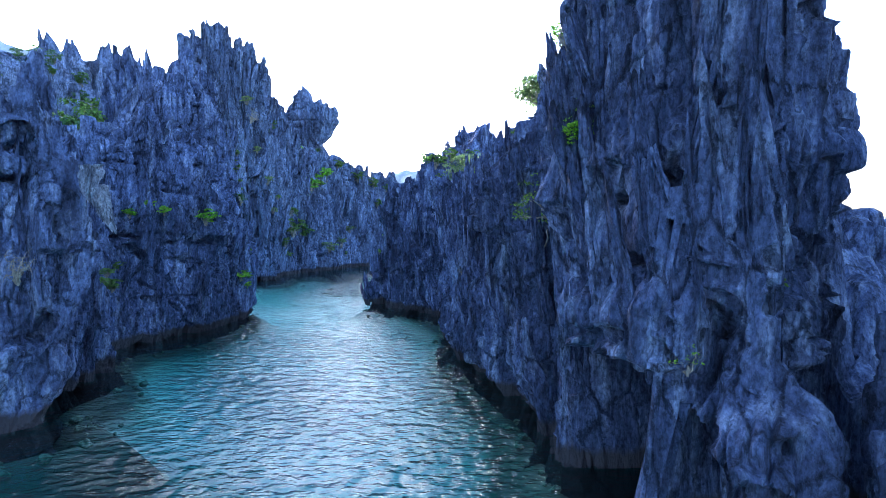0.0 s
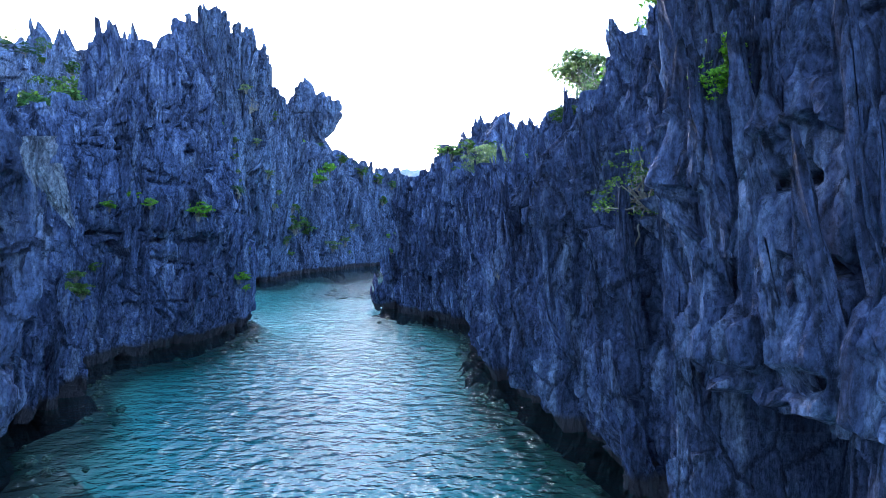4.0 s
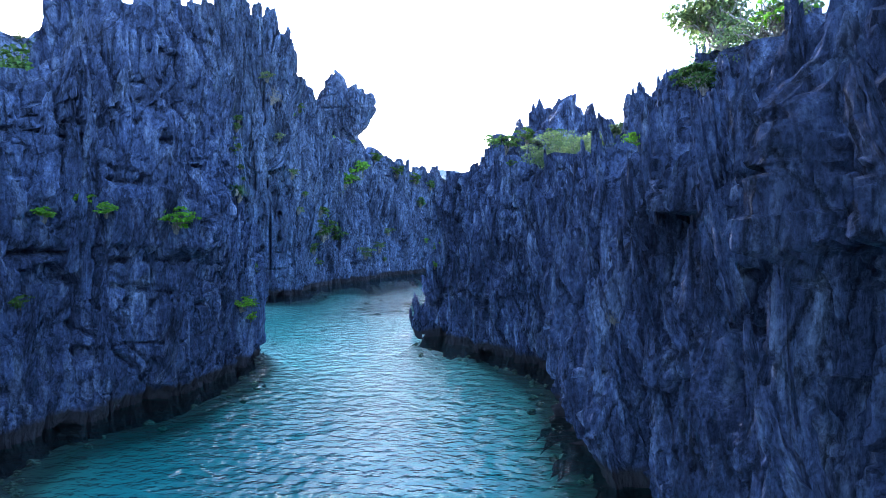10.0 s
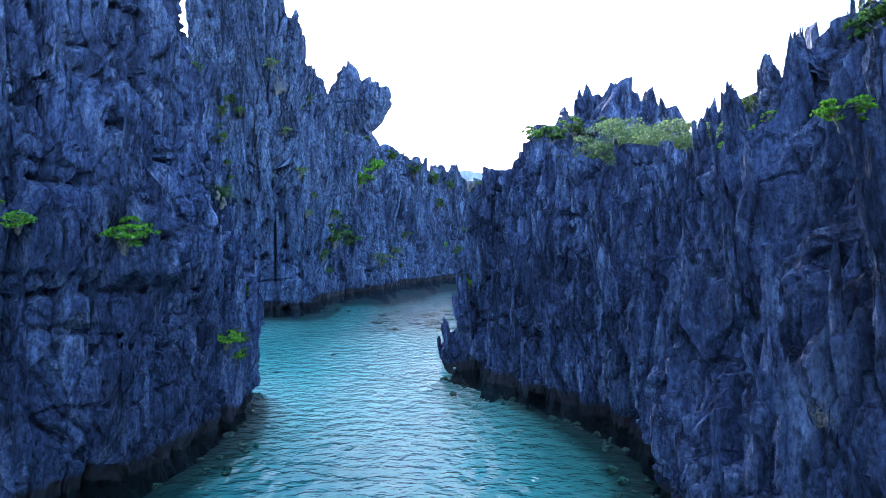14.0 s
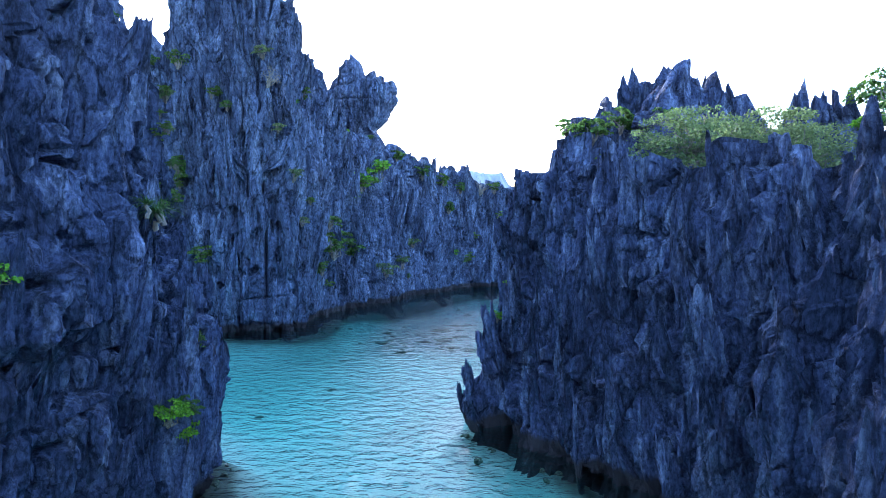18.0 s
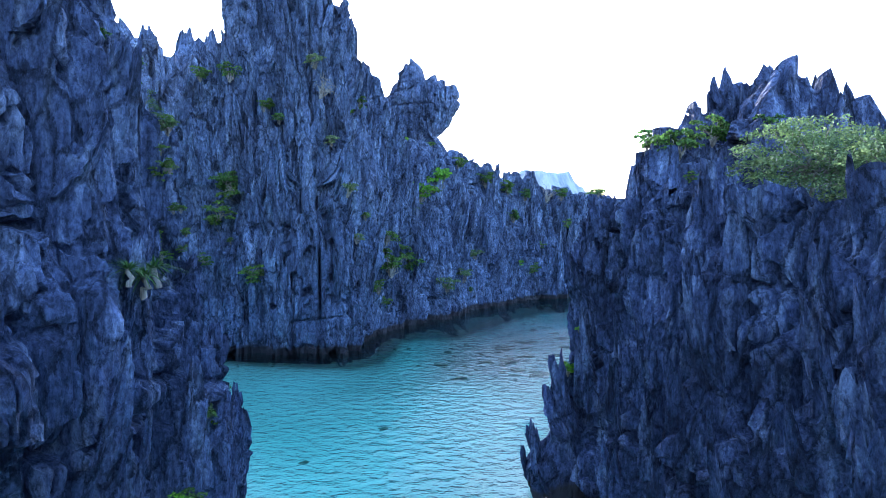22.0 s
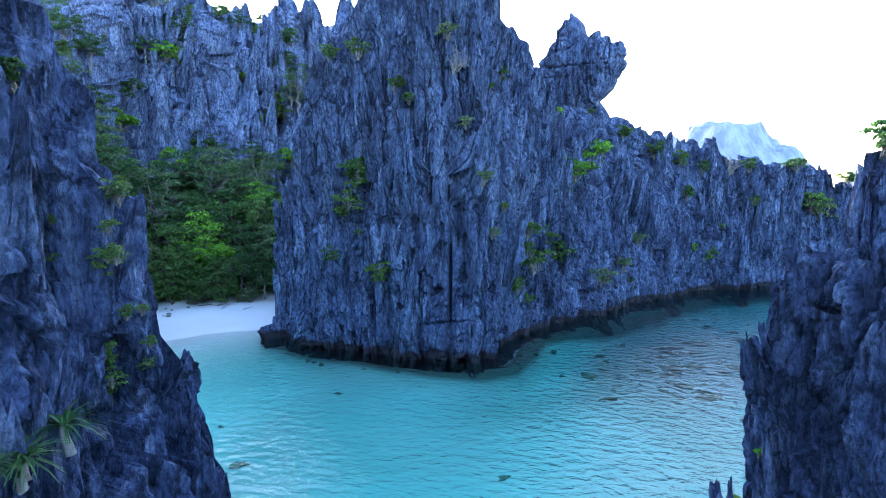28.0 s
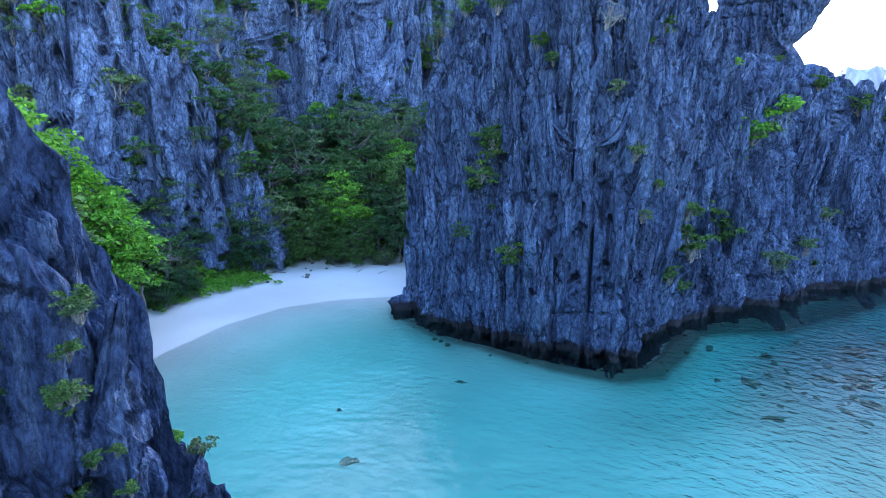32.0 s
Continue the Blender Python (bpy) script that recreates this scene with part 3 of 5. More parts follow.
right_cliff = cliff("limestone_cliff", "blue-grey fluted limestone cliff beside the narrow sea channel", RIGHT, -1, 0.12, 0.14, 1, ROCK_SHADED, noses=[(42.0, 47.5, 10.8, 15.5, 1.5), (33.0, 39.0, 9.6, 14.5, 1.3), (50.5, 53, 12.5, 16, 0.9), (80.4, 83.6, 1.2, 3.4, 1.1), (24.0, 27.0, 10.5, 12.6, 0.5), (26.3, 31.6, 0.4, 10.6, -1.7), (18.6, 24.0, 5.6, 9.0, 0.8), (16.6, 18.6, 2.6, 6.0, 1.0), (20.0, 23.0, 12.0, 14.2, 0.7), (71, 75, 4.6, 8.2, 0.7), (16.4, 18.2, 1.0, 5.2, 0.9)], cracks=[((19.0, 4.6), (18.4, 7.4), 1.2, 0.26), ((18.4, 7.4), (17.4, 10.6), 1.5, 0.30), ((17.4, 10.6), (17.1, 13.4), 1.3, 0.26), ((20.2, 8.9), (21.4, 8.9), 1.0, 0.16), ((19.4, 9.2), (19.5, 7.0), 0.8, 0.14), ((22.6, 8.3), (24.0, 8.4), 1.0, 0.14), ((22.4, 5.8), (22.4, 8.0), 0.9, 0.18), ((79.0, 1.5), (83.0, 9.0), 1.2, 0.2), ((76.0, 2.0), (79.0, 10.5), 1.2, 0.22), ((73.0, 3.5), (78.0, 4.5), 0.8, 0.14)], lip=[(17.4, 3.4, 0), (18.4, 3.6, 1.0), (19.2, 4.2, 3.2), (20.2, 5.0, 6.0), (22.0, 5.6, 7.5), (25.2, 6.2, 7.5), (25.8, 5.9, 0.8), (29.0, 4.5, 0.6), (30.5, 2.5, 0)], calm=lambda y: np.where(y > 76, 0.8, np.where(y < 24, 0.6, 1.0)), back=lambda x, y: np.where((x > 9.5) & (y < 60), 0.8, np.where(y < 22, 2.0, 9.0)), bow=lambda y: np.interp(y, [24, 33, 40, 66, 78], [1.6, 2.0, 2.8, 2.4, 1.15]), stout=lambda x, y: np.where(x < 8.5, np.interp(y, [17, 20, 30, 36, 48, 70, 76], [0.0, 0.5, 0.2, 0.8, 0.6, 0.3, 0]), 0))
child("lower_buttress", cliff_mesh("lower_buttress", FOOT, -1, 0.14, 0.16, 15, ROCK_SHADED, back=3.0), right_cliff)
left_cliff = cliff("limestone_cliff", "blue-grey limestone cliff with ledges and an undercut foot", LEFT, 1, 0.12, 0.14, 2, ROCK, crest=0.7, noses=[(54.5, 64.5, 9.0, 13.4, 0.7), (59.6, 62.2, 8.2, 12.4, 0.9), (29.6, 32.6, 8.6, 13.5, 0.9), (39, 43, 3.0, 7.5, 0.8)], calm=lambda y: np.where(y > 73, 0.6, np.where(y < 37, 0.7, 0.85)), bedded=0.8, bow=lambda y: np.interp(y, [40, 54, 58, 68, 74], [1.5, 1.5, 2.4, 2.2, 1.4]), stout=lambda x, y: np.interp(y, [52, 57, 66, 68], [0.0, 0.6, 0.2, 0.0]), cracks=[((56.0, 13.2), (60.0, 12.8), 0.9, 0.16), ((60.5, 15.0), (62.5, 14.8), 0.8, 0.12), ((57.0, 8.6), (61.0, 8.2), 1.1, 0.2), ((62.0, 8.4), (66.0, 7.6), 1.0, 0.18), ((58.5, 19.3), (60.3, 19.5), 0.9, 0.16), ((60.8, 8.5), (61.4, 17.0), 0.7, 0.12), ((52.0, 9.0), (56.0, 9.3), 1.0, 0.18)])
centre_cliff = cliff("limestone_cliff", "tall jagged limestone tower standing in the turquoise lagoon", CENTRE, 1, 0.25, 0.28, 3, ROCK_FAR_HAZY, grain=1.3, crest=1.3, back=12.0, bow=1.4)
child("summit", cliff_mesh("summit", SUMMIT, -1, 0.22, 0.35, 8, ROCK_FAR_HAZY, grain=1.2, crest=1.5, back=6.0, ring=True), centre_cliff)
knoll = child("knoll", cliff_mesh("knoll", KNOLL, -1, 0.15, 0.2, 12, ROCK_SHADED, crest=1.1, back=5.0, fall=0.2, ring=True), right_cliff)
back_cliff = cliff("limestone_cliff", "wooded limestone cliff behind the beach", BACK, 1, 0.5, 0.5, 4, ROCK_BACK_HAZY, grain=1.8, crest=1.6, back=30, fall=0.1)
ridge_cliff = cliff("limestone_ridge", "far limestone ridge above the beach", RIDGE, 1, 1.0, 1.0, 5, ROCK_BACK_HAZY, grain=3.0, crest=2.0, back=40, fall=0.1)


def blade_mesh(name, seed, mat, points=3):
    """A blade of karst two metres high and one across: an angular fluted slab whose top breaks into a few points."""
    rng = np.random.default_rng(seed)
    n, rings = 22, 13
    turn = np.linspace(0, 2 * np.pi, n, endpoint=False) + rng.uniform(-0.08, 0.08, n)
    shape = (0.42 + 0.10 * rng.normal(size=n).clip(-1, 1)) * np.where(np.arange(n) % 2, 0.80, 1.10)
    up = np.linspace(0, 1, rings)
    a, v = np.meshgrid(turn, up, indexing="ij")
    radius = shape[:, None] * (1 - 0.45 * v ** 2.2) * (1 + 0.10 * rng.normal(size=(n, rings)).clip(-1.3, 1.3) * 0.6)
    x, y = radius * np.cos(a) * 1.25, radius * np.sin(a) * 0.75
    tips = rng.uniform(-0.4, 0.4, points)
    peak = np.max([rng.uniform(0.75, 1.0) - rng.uniform(1.2, 2.6) * np.abs(x - t) for t in tips], 0)
    z = 2.0 * v * np.clip(0.55 + 0.55 * peak, 0.25, 1.2)
    x, y = x + rng.uniform(-0.25, 0.25) * v ** 1.5, y + 1.0 * (1 - v) ** 1.6 + 0.05 * rng.normal(size=(n, rings)) * (v < 1)
    ring = np.stack([x, y, z], -1)
    middle = np.stack([x[:, -1], y[:, -1] * 0.1, z[:, -1] - 0.05], -1)
    points3 = np.concatenate([ring.transpose(1, 0, 2).reshape(-1, 3), middle])
    i, k = np.meshgrid(np.arange(rings), np.arange(n), indexing="ij")
    one, two = (i * n + k).ravel(), (i * n + (k + 1) % n).ravel()
    return mesh_of(name, points3, np.stack([one, two, two + n, one + n], 1), mat)


def blades(cliff_ob, line, side, mat, count, first, last, seed, wide, tall, crest=0.15, low=-0.5):
    """Single blades leaning on a cliff's face and standing along its top."""
    rng = np.random.default_rng(seed)
    shapes = [blade_mesh("rock_blade", seed + k, mat, 1 + k % 3) for k in range(9)]
    rock = SURFACE[cliff_ob.name]
    _, rows = along(line, 0.5)
    way = np.stack([np.gradient(rows[:, 1]), -np.gradient(rows[:, 0])], 1) * side
    keep = np.nonzero((rows[:, 1] > first[1]) & (rows[:, 1] < last[1]) & (rows[:, 0] > first[0]) & (rows[:, 0] < last[0]))[0]
    for _ in range(count):
        k = rng.choice(keep)
        x, y, top = rows[k][:3]
        out = way[k] / np.linalg.norm(way[k])
        high = rng.uniform(*tall)
        on_top = rng.random() < crest
        high = 0.55 * high if on_top else high
        foot = top - 0.75 * high if on_top else rng.uniform(low, max(low + 1.5, top - high))
        aim = np.array([x, y, foot + 0.35 * high]) + np.array([*out, 0]) * 2.0
        spot = rock[np.argmin(((rock - aim) ** 2 * (1, 1, 2.5)).sum(1))]
        spread = rng.uniform(*wide)
        ob = child("rock_blade", shapes[int(rng.integers(0, 9))], cliff_ob)
        sunk = 0.30 * spread
        ob.location = (spot[0] - out[0] * sunk, spot[1] - out[1] * sunk, spot[2] - 0.45 * high)
        ob.scale = (spread, spread * rng.uniform(0.8, 1.2), high / 2)
        ob.rotation_euler = (rng.uniform(-0.04, 0.12), rng.uniform(-0.09, 0.09), math.atan2(out[1], out[0]) + math.pi / 2 + rng.uniform(-0.5, 0.5))


blades(right_cliff, RIGHT, -1, ROCK_SHADED, 220, (-11, 31), (6, 88), 600, (0.45, 1.15), (1.8, 5.0), 0.05)
blades(right_cliff, RIGHT, -1, ROCK_SHADED, 20, (2, 25.6), (6, 31), 605, (0.7, 1.5), (3.0, 7.0), 0.05)
blades(right_cliff, RIGHT, -1, ROCK_SHADED, 60, (4, 16), (9.5, 26), 607, (0.6, 1.5), (2.5, 6.5), 0.08, 6.5)
blades(left_cliff, LEFT, 1, ROCK, 170, (-27, 34), (-19, 78), 620, (0.45, 1.15), (1.6, 4.5), 0.12)
blades(centre_cliff, CENTRE, 1, ROCK_FAR_HAZY, 290, (-62, 113), (6, 188), 640, (1.0, 2.6), (4.0, 10.0), 0.12)
blades(back_cliff, BACK, 1, ROCK_BACK_HAZY, 90, (-100, 122), (-48, 192), 660, (2.0, 4.5), (6.0, 16.0))


def karst_field(parent, x0, x1, y0, y1, tall, seed, near):
    """The broken tops that go on behind a wall; near gives how close to the wall they reach."""
    gx, gy = np.meshgrid(np.arange(x0, x1, 0.5), np.arange(y0, y1, 0.5), indexing="ij")
    edge = np.minimum.reduce([gx - x0, x1 - gx, gy - y0, y1 - gy]) + 3 * layered(gx / 9, gy / 9, 0, seed, 3)
    _, gap, (r, tilt, _), cx, cy = cells(gx / 2.4 + 0.3 * layered(gx / 3, gy / 3, 0, seed + 1, 2), gy / 2.4, seed)
    z = tall * np.clip(edge / 9, -0.5, 1) ** 1 + 1.6 * r + 1.2 * tilt * (gx / 2.4 - cx) - 1.8 * np.exp(-gap / 0.12) + 2.0 * layered(gx / 14, gy / 14, 0, seed + 5, 3)
    z = np.where(near(gx, gy) < 0, -9.0, np.minimum(z, tall + 1.0))
    child("karst_field", mesh_of("karst_field", np.stack([gx, gy, z], -1).reshape(-1, 3), grid_faces(*gx.shape), ROCK), parent)


def beside(line):
    """How far a place lies beyond a cliff line, in x."""
    rows = sorted((p[1], p[0]) for p in line)
    return lambda gy: np.interp(gy, [p[0] for p in rows], [p[1] for p in rows])


karst_field(left_cliff, -88, -30, 26, 76, 10.5, 301, lambda gx, gy: beside(LEFT[:22])(gy) - 8 - gx)
karst_field(right_cliff, 8, 60, 22, 112, 10.5, 303, lambda gx, gy: gx - beside(RIGHT[3:20])(gy) - 9)


def spire_mesh(name, seed, tall, wide, mat, turns=60, rise=0.16, lean=(0, 0), bulge=0.0, blunt=False):
    """A free-standing karst blade, narrowing to a few points; bulge swells its upper half."""
    rng = np.random.default_rng(seed)
    around = np.linspace(0, 2 * np.pi, turns + 1)
    up = np.linspace(0, 0.9, int(tall / rise) + 2)
    a, v = np.meshgrid(around, up, indexing="ij")
    z = v * tall
    relief, _ = slabs(a * wide * 0.8, z, seed, 0.7)
    relief[-1] = relief[0]
    flat = 1 + 0.35 * np.cos(2 * a + rng.uniform(0, 6))
    body = wide * flat * ((1 - v) ** 0.62 * (1 - bulge) + bulge * (0.55 + 0.6 * np.sin(np.pi * np.clip(v * 1.05, 0, 1)) * (v < 0.96)))
    if blunt:
        body = wide * flat * (1 - 0.8 * v ** 1.7)
    radius = np.clip(body + relief * np.clip(wide / 1.6, 0.25, 1) * (1 - 0.6 * v), 0.02, None)
    top = (1.1 * smooth_noise(np.cos(a) * 2.2, np.sin(a) * 2.2, 0, seed + 2) + 0.6 * smooth_noise(np.cos(a) * 5, np.sin(a) * 5, 0, seed + 3)) * wide * 0.7 * v ** 2
    x = radius * np.cos(a) + lean[0] * v + 0.2 * wide * smooth_noise(v * 3, 0 * v, 0, seed + 4)
    y = radius * np.sin(a) + lean[1] * v + 0.3 * wide * smooth_noise(v * 3, 0 * v, 5, seed + 6)
    x, y, z = (np.concatenate([c, np.full((c.shape[0], 1), c[:, -1].mean() + d)], 1) for c, d in ((x, 0), (y, 0), (z + top, -0.15 * wide)))
    return mesh_of(name, np.stack([x, y, z], -1).reshape(-1, 3), grid_faces(*x.shape), mat)


SPIRES_PALE = [spire_mesh("flowstone", 140 + k, 4.0, 1.5, ROCK_PALE) for k in range(2)]
SPIRES = [spire_mesh("spire", 100 + k, 9.0, w, ROCK_SHADED, blunt=True) for k, w in enumerate((1.7, 2.0, 1.5, 2.3))]


def spire(parent, x, y, foot, tip, seed, spread=1.0):
    """One blade of rock standing on a cliff's top."""
    rng = np.random.default_rng(seed)
    ob = child("spire", SPIRES[seed % 4], parent)
    k = (tip - foot) / 8.6
    ob.location, ob.scale = (x, y, foot), (spread * 1.25, spread * 1.25, k)
    ob.rotation_euler = (rng.uniform(-0.08, 0.08), rng.uniform(-0.08, 0.08), rng.uniform(0, 6.3))
    return ob


# named pinnacles on the skyline
for k, (x, y, foot, tip, spread) in enumerate([(2.6, 98.6, 14, 24.9, 1.5), (5.2, 95, 14, 24.8, 1.7), (6.8, 95.8, 14, 24.2, 1.6), (0.5, 97.5, 14, 22.0, 1.4), (8.5, 94, 14, 22.6, 1.3), (-1.5, 95.5, 12, 20.2, 1.3),
                                               (-3.5, 94, 11, 18.3, 0.7), (12.2, 88.2, 8, 20.6, 1.5), (10.5, 89.5, 8, 20.0, 1.4), (14, 86, 8, 20.3, 1.0), (8.6, 64, 5, 20.2, 0.8), (7.6, 66, 5, 18.6, 0.8), (9.6, 61, 6, 21.4, 0.9)]):
    spire(knoll if y > 80 else right_cliff, x, y, foot, tip, k, spread)
for k, (x, y, foot, tip, spread) in enumerate([(-30.4, 64.3, 10, 26.6, 1.5), (-32.4, 65.6, 10, 27.0, 1.6), (-28.4, 66.6, 10, 25.8, 1.5)]):
    spire(left_cliff, x, y, foot, tip, 20 + k, spread)


def beak():
    """The overhanging block on the central tower's shoulder: a peak on its landward side, a toothed top, a blunt nose and a slanting underside."""
    corners = np.array([(-8, 5), (-2, 14), (-1, 14), (1, 11), (7, 9), (8, 6), (7.5, 3), (2, -2.5), (-4, -8), (-9, -6), (-8, 5)], float)
    far = np.r_[0, np.cumsum(np.hypot(*np.diff(corners, axis=0).T))]
    round_it, out_from = np.linspace(0, far[-1], 241), np.linspace(0, 1, 48)
    ox, oz = (np.interp(round_it, far, corners[:, k]) for k in (0, 1))
    _, _, (tooth, _, _), middle, _ = cells(ox / 1.4, 0 * ox + 0.5, 74)
    oz = oz + np.where(oz > 8, 0.8 * tooth - 1.0 * np.abs(ox - middle * 1.4), 0) + 0.5 * layered(ox / 1.6, oz / 1.6, 0, 75, 3)
    ox = ox + 0.6 * layered(ox / 1.8, oz / 1.5, 0, 76, 3)
    ox[-1], oz[-1] = ox[0], oz[0]
    halves = []
    for way in (-1, 1):
        k = out_from[None, :]
        x, z = ox[:, None] * k, 4 + (oz[:, None] - 4) * k
        relief, _ = slabs(x + 30, z + 20, 71, 0.8)
        y = way * (5.0 * np.clip(1 - k ** 3, 0, 1) ** 0.5 + 0.8 * relief * np.clip((1 - k) * 8, 0, 1))
        halves.append(np.stack([x, y, z], -1).reshape(-1, 3))
    faces = grid_faces(241, 48)
    points = np.concatenate(halves)
    lump = child("beak", mesh_of("beak", points, np.concatenate([faces[:, ::-1], faces + len(halves[0])]), ROCK_FAR_HAZY), centre_cliff, "overhanging beak of pale limestone")
    lump.location = (-37.6, 176, 34.2)
    neck = child("neck", spire_mesh("neck", 72, 17.0, 8.0, ROCK_FAR_HAZY, 110, 0.3, (1.0, 0), 0.35), centre_cliff)
    neck.location = (-41.5, 177, 19)


beak()
for k in range(4):
    ob = child("pinnacle", spire_mesh("pinnacle", 80 + k, 12.0, 4.0 + k, ROCK_FAR_HAZY, 70, 0.4), ridge_cliff)
    ob.location = ((-121, 207, 57), (-113, 210, 57), (-107, 214, 56), (-128, 203, 58))[k]


def hill(name, label, x, y, wide, deep, tall, seed, mat):
    """A distant island hill with cliffs round its flanks."""
    gx, gy = np.meshgrid(np.linspace(-1.3, 1.3, 130), np.linspace(-1.3, 1.3, 90), indexing="ij")
    r = np.hypot(gx, gy) + 0.18 * layered(gx * 2, gy * 2, 0, seed, 4)
    z = tall * np.clip(1.15 - r, 0, 0.62) / 0.62 + 0.07 * tall * layered(gx * 4, gy * 4, 0, seed + 3, 5) * (r < 1.15)
    z = np.where(r > 1.18, -3, z)
    me = mesh_of(name, np.stack([x + gx * wide, y + gy * deep, z], -1).reshape(-1, 3), grid_faces(*gx.shape), mat)
    tagged(new(name, me), label, "hill", kind="structure")


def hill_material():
    m, nodes, links, shader = material("hazy_hillside")
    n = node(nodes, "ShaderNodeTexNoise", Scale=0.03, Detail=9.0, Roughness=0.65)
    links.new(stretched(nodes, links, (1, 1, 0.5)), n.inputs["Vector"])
    # distance haze is part of this pale grey base colour
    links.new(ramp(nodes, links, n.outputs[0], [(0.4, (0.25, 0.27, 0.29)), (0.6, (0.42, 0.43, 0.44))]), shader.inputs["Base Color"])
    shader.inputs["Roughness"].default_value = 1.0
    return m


HILL = hill_material()
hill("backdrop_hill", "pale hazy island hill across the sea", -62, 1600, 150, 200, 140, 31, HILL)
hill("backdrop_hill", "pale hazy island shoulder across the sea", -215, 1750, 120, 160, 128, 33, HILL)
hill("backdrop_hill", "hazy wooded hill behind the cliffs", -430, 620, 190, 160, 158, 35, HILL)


for place, size, tilt in [((-16.9, 31.0, 12.0), (0.42, 0.42, 0.55), 0.25), ((-17.1, 30.3, 12.9), (0.30, 0.30, 0.44), 0.1)]:
    drip = child("flowstone", SPIRES_PALE[int(abs(place[1])) % 2], left_cliff, "pale drip-shaped flowstone")
    drip.location, drip.scale, drip.rotation_euler = place, size, (math.pi + tilt, 0, place[1])


# ---- sea and bed ----
def nearest(line, px, py):
    """Distance in plan to a cliff line."""
    best = np.full(px.shape, 1e9)
    for (ax, ay, *_), (bx, by, *_) in zip(line, line[1:]):
        dx, dy = bx - ax, by - ay
        k = np.clip(((px - ax) * dx + (py - ay) * dy) / (dx * dx + dy * dy), 0, 1)
        best = np.minimum(best, np.hypot(px - ax - k * dx, py - ay - k * dy))
    return best


SHORE = [(-64, 86), (-66.7, 92), (-69.5, 99.6), (-70.1, 107.3), (-67.8, 113.9), (-62.8, 119.9), (-58, 124)]


def bed_height(px, py):
    wall = np.minimum(np.minimum(nearest(RIGHT, px, py), nearest(LEFT, px, py)), nearest(CENTRE, px, py))
    shore = nearest([(a, b, 0) for a, b in SHORE], px, py)
    line = np.array(SHORE)
    behind = px < np.interp(py, line[:, 1], line[:, 0])
    gulf = np.clip((px + 34) / 14, 0, 1) * np.clip((py - 112) / 22, 0, 1)
    strait = np.clip((74 - py) / 22, 0, 1)
    deep = -2.5 - 2.0 * strait - 2.6 * gulf + (1.6 + 1.8 * strait + 2.0 * gulf) * np.exp(-(wall / 2.3) ** 2) + 0.35 * layered(px / 9, py / 9, 0, 60, 3)
    shelf = np.where(behind, np.minimum(0.17 * shore, 1.6) + np.clip(0.5 * (shore - 11.5), 0, 17), -0.18 * shore)
    return np.where(behind, shelf, np.maximum(deep, shelf)) , wall


def ground():
    gx, gy = np.meshgrid(np.linspace(-140, 60, 301), np.linspace(-40, 220, 391), indexing="ij")
    z, wall = bed_height(gx, gy)
    me = mesh_of("ground", np.stack([gx, gy, z], -1).reshape(-1, 3), grid_faces(*gx.shape), SAND, True)
    flank = np.minimum(nearest(RIGHT, gx, gy), nearest(LEFT, gx, gy))
    reef_and_shade = 0.25 * np.exp(-(wall / 1.6) ** 2) + 0.17 * np.exp(-(flank / np.where(gx > -10, 4.4, 1.8)) ** 2) * np.clip((80 - gy) / 12, 0, 1)
    # at (-17.5, 30.5) and (3.5, 27) overhang shade and reflection are painted in too
    reef_and_shade = reef_and_shade + 0.17 * np.exp(-(np.hypot((gx + 19) / 1.0, (gy - 148) / 1.4) / 20) ** 2) + 0.12 * np.exp(-(np.hypot(gx + 27, gy - 112) / 6) ** 2) + 0.28 * np.exp(-(np.hypot(gx + 17.5, gy - 30.5) / 8) ** 2) + 0.22 * np.exp(-(np.hypot(gx - 3.5, gy - 27) / 5.5) ** 2) + 0.05 * np.clip((42 - gy) / 14, 0, 1) - 0.3 * (z > -0.35) * (gx < -50)
    me.attributes.new("reef_and_shade", "FLOAT", "POINT").data.foreach_set("value", reef_and_shade.astype(np.float32).ravel())
    line = np.array(SHORE)
    shore = nearest([(a, b, 0) for a, b in SHORE], gx, gy)
    soil = np.clip((shore - 11 + 1.2 * layered(gx / 3, gy / 3, 0, 66, 2)) / 1.5, 0, 1) * (gx < np.interp(gy, line[:, 1], line[:, 0]))
    me.attributes.new("soil", "FLOAT", "POINT").data.foreach_set("value", soil.astype(np.float32).ravel())
    tagged(new("ground", me), "white coral sand bed rising to a beach", "ground", kind="structure")
    far = mesh_of("sea_floor", [(-5000, -5000, -6), (5000, -5000, -6), (5000, 5000, -6), (-5000, 5000, -6)], [(0, 1, 2, 3)], SAND)
    tagged(new("sea_floor", far), "deep sandy sea floor", "ground", kind="structure")


ground()


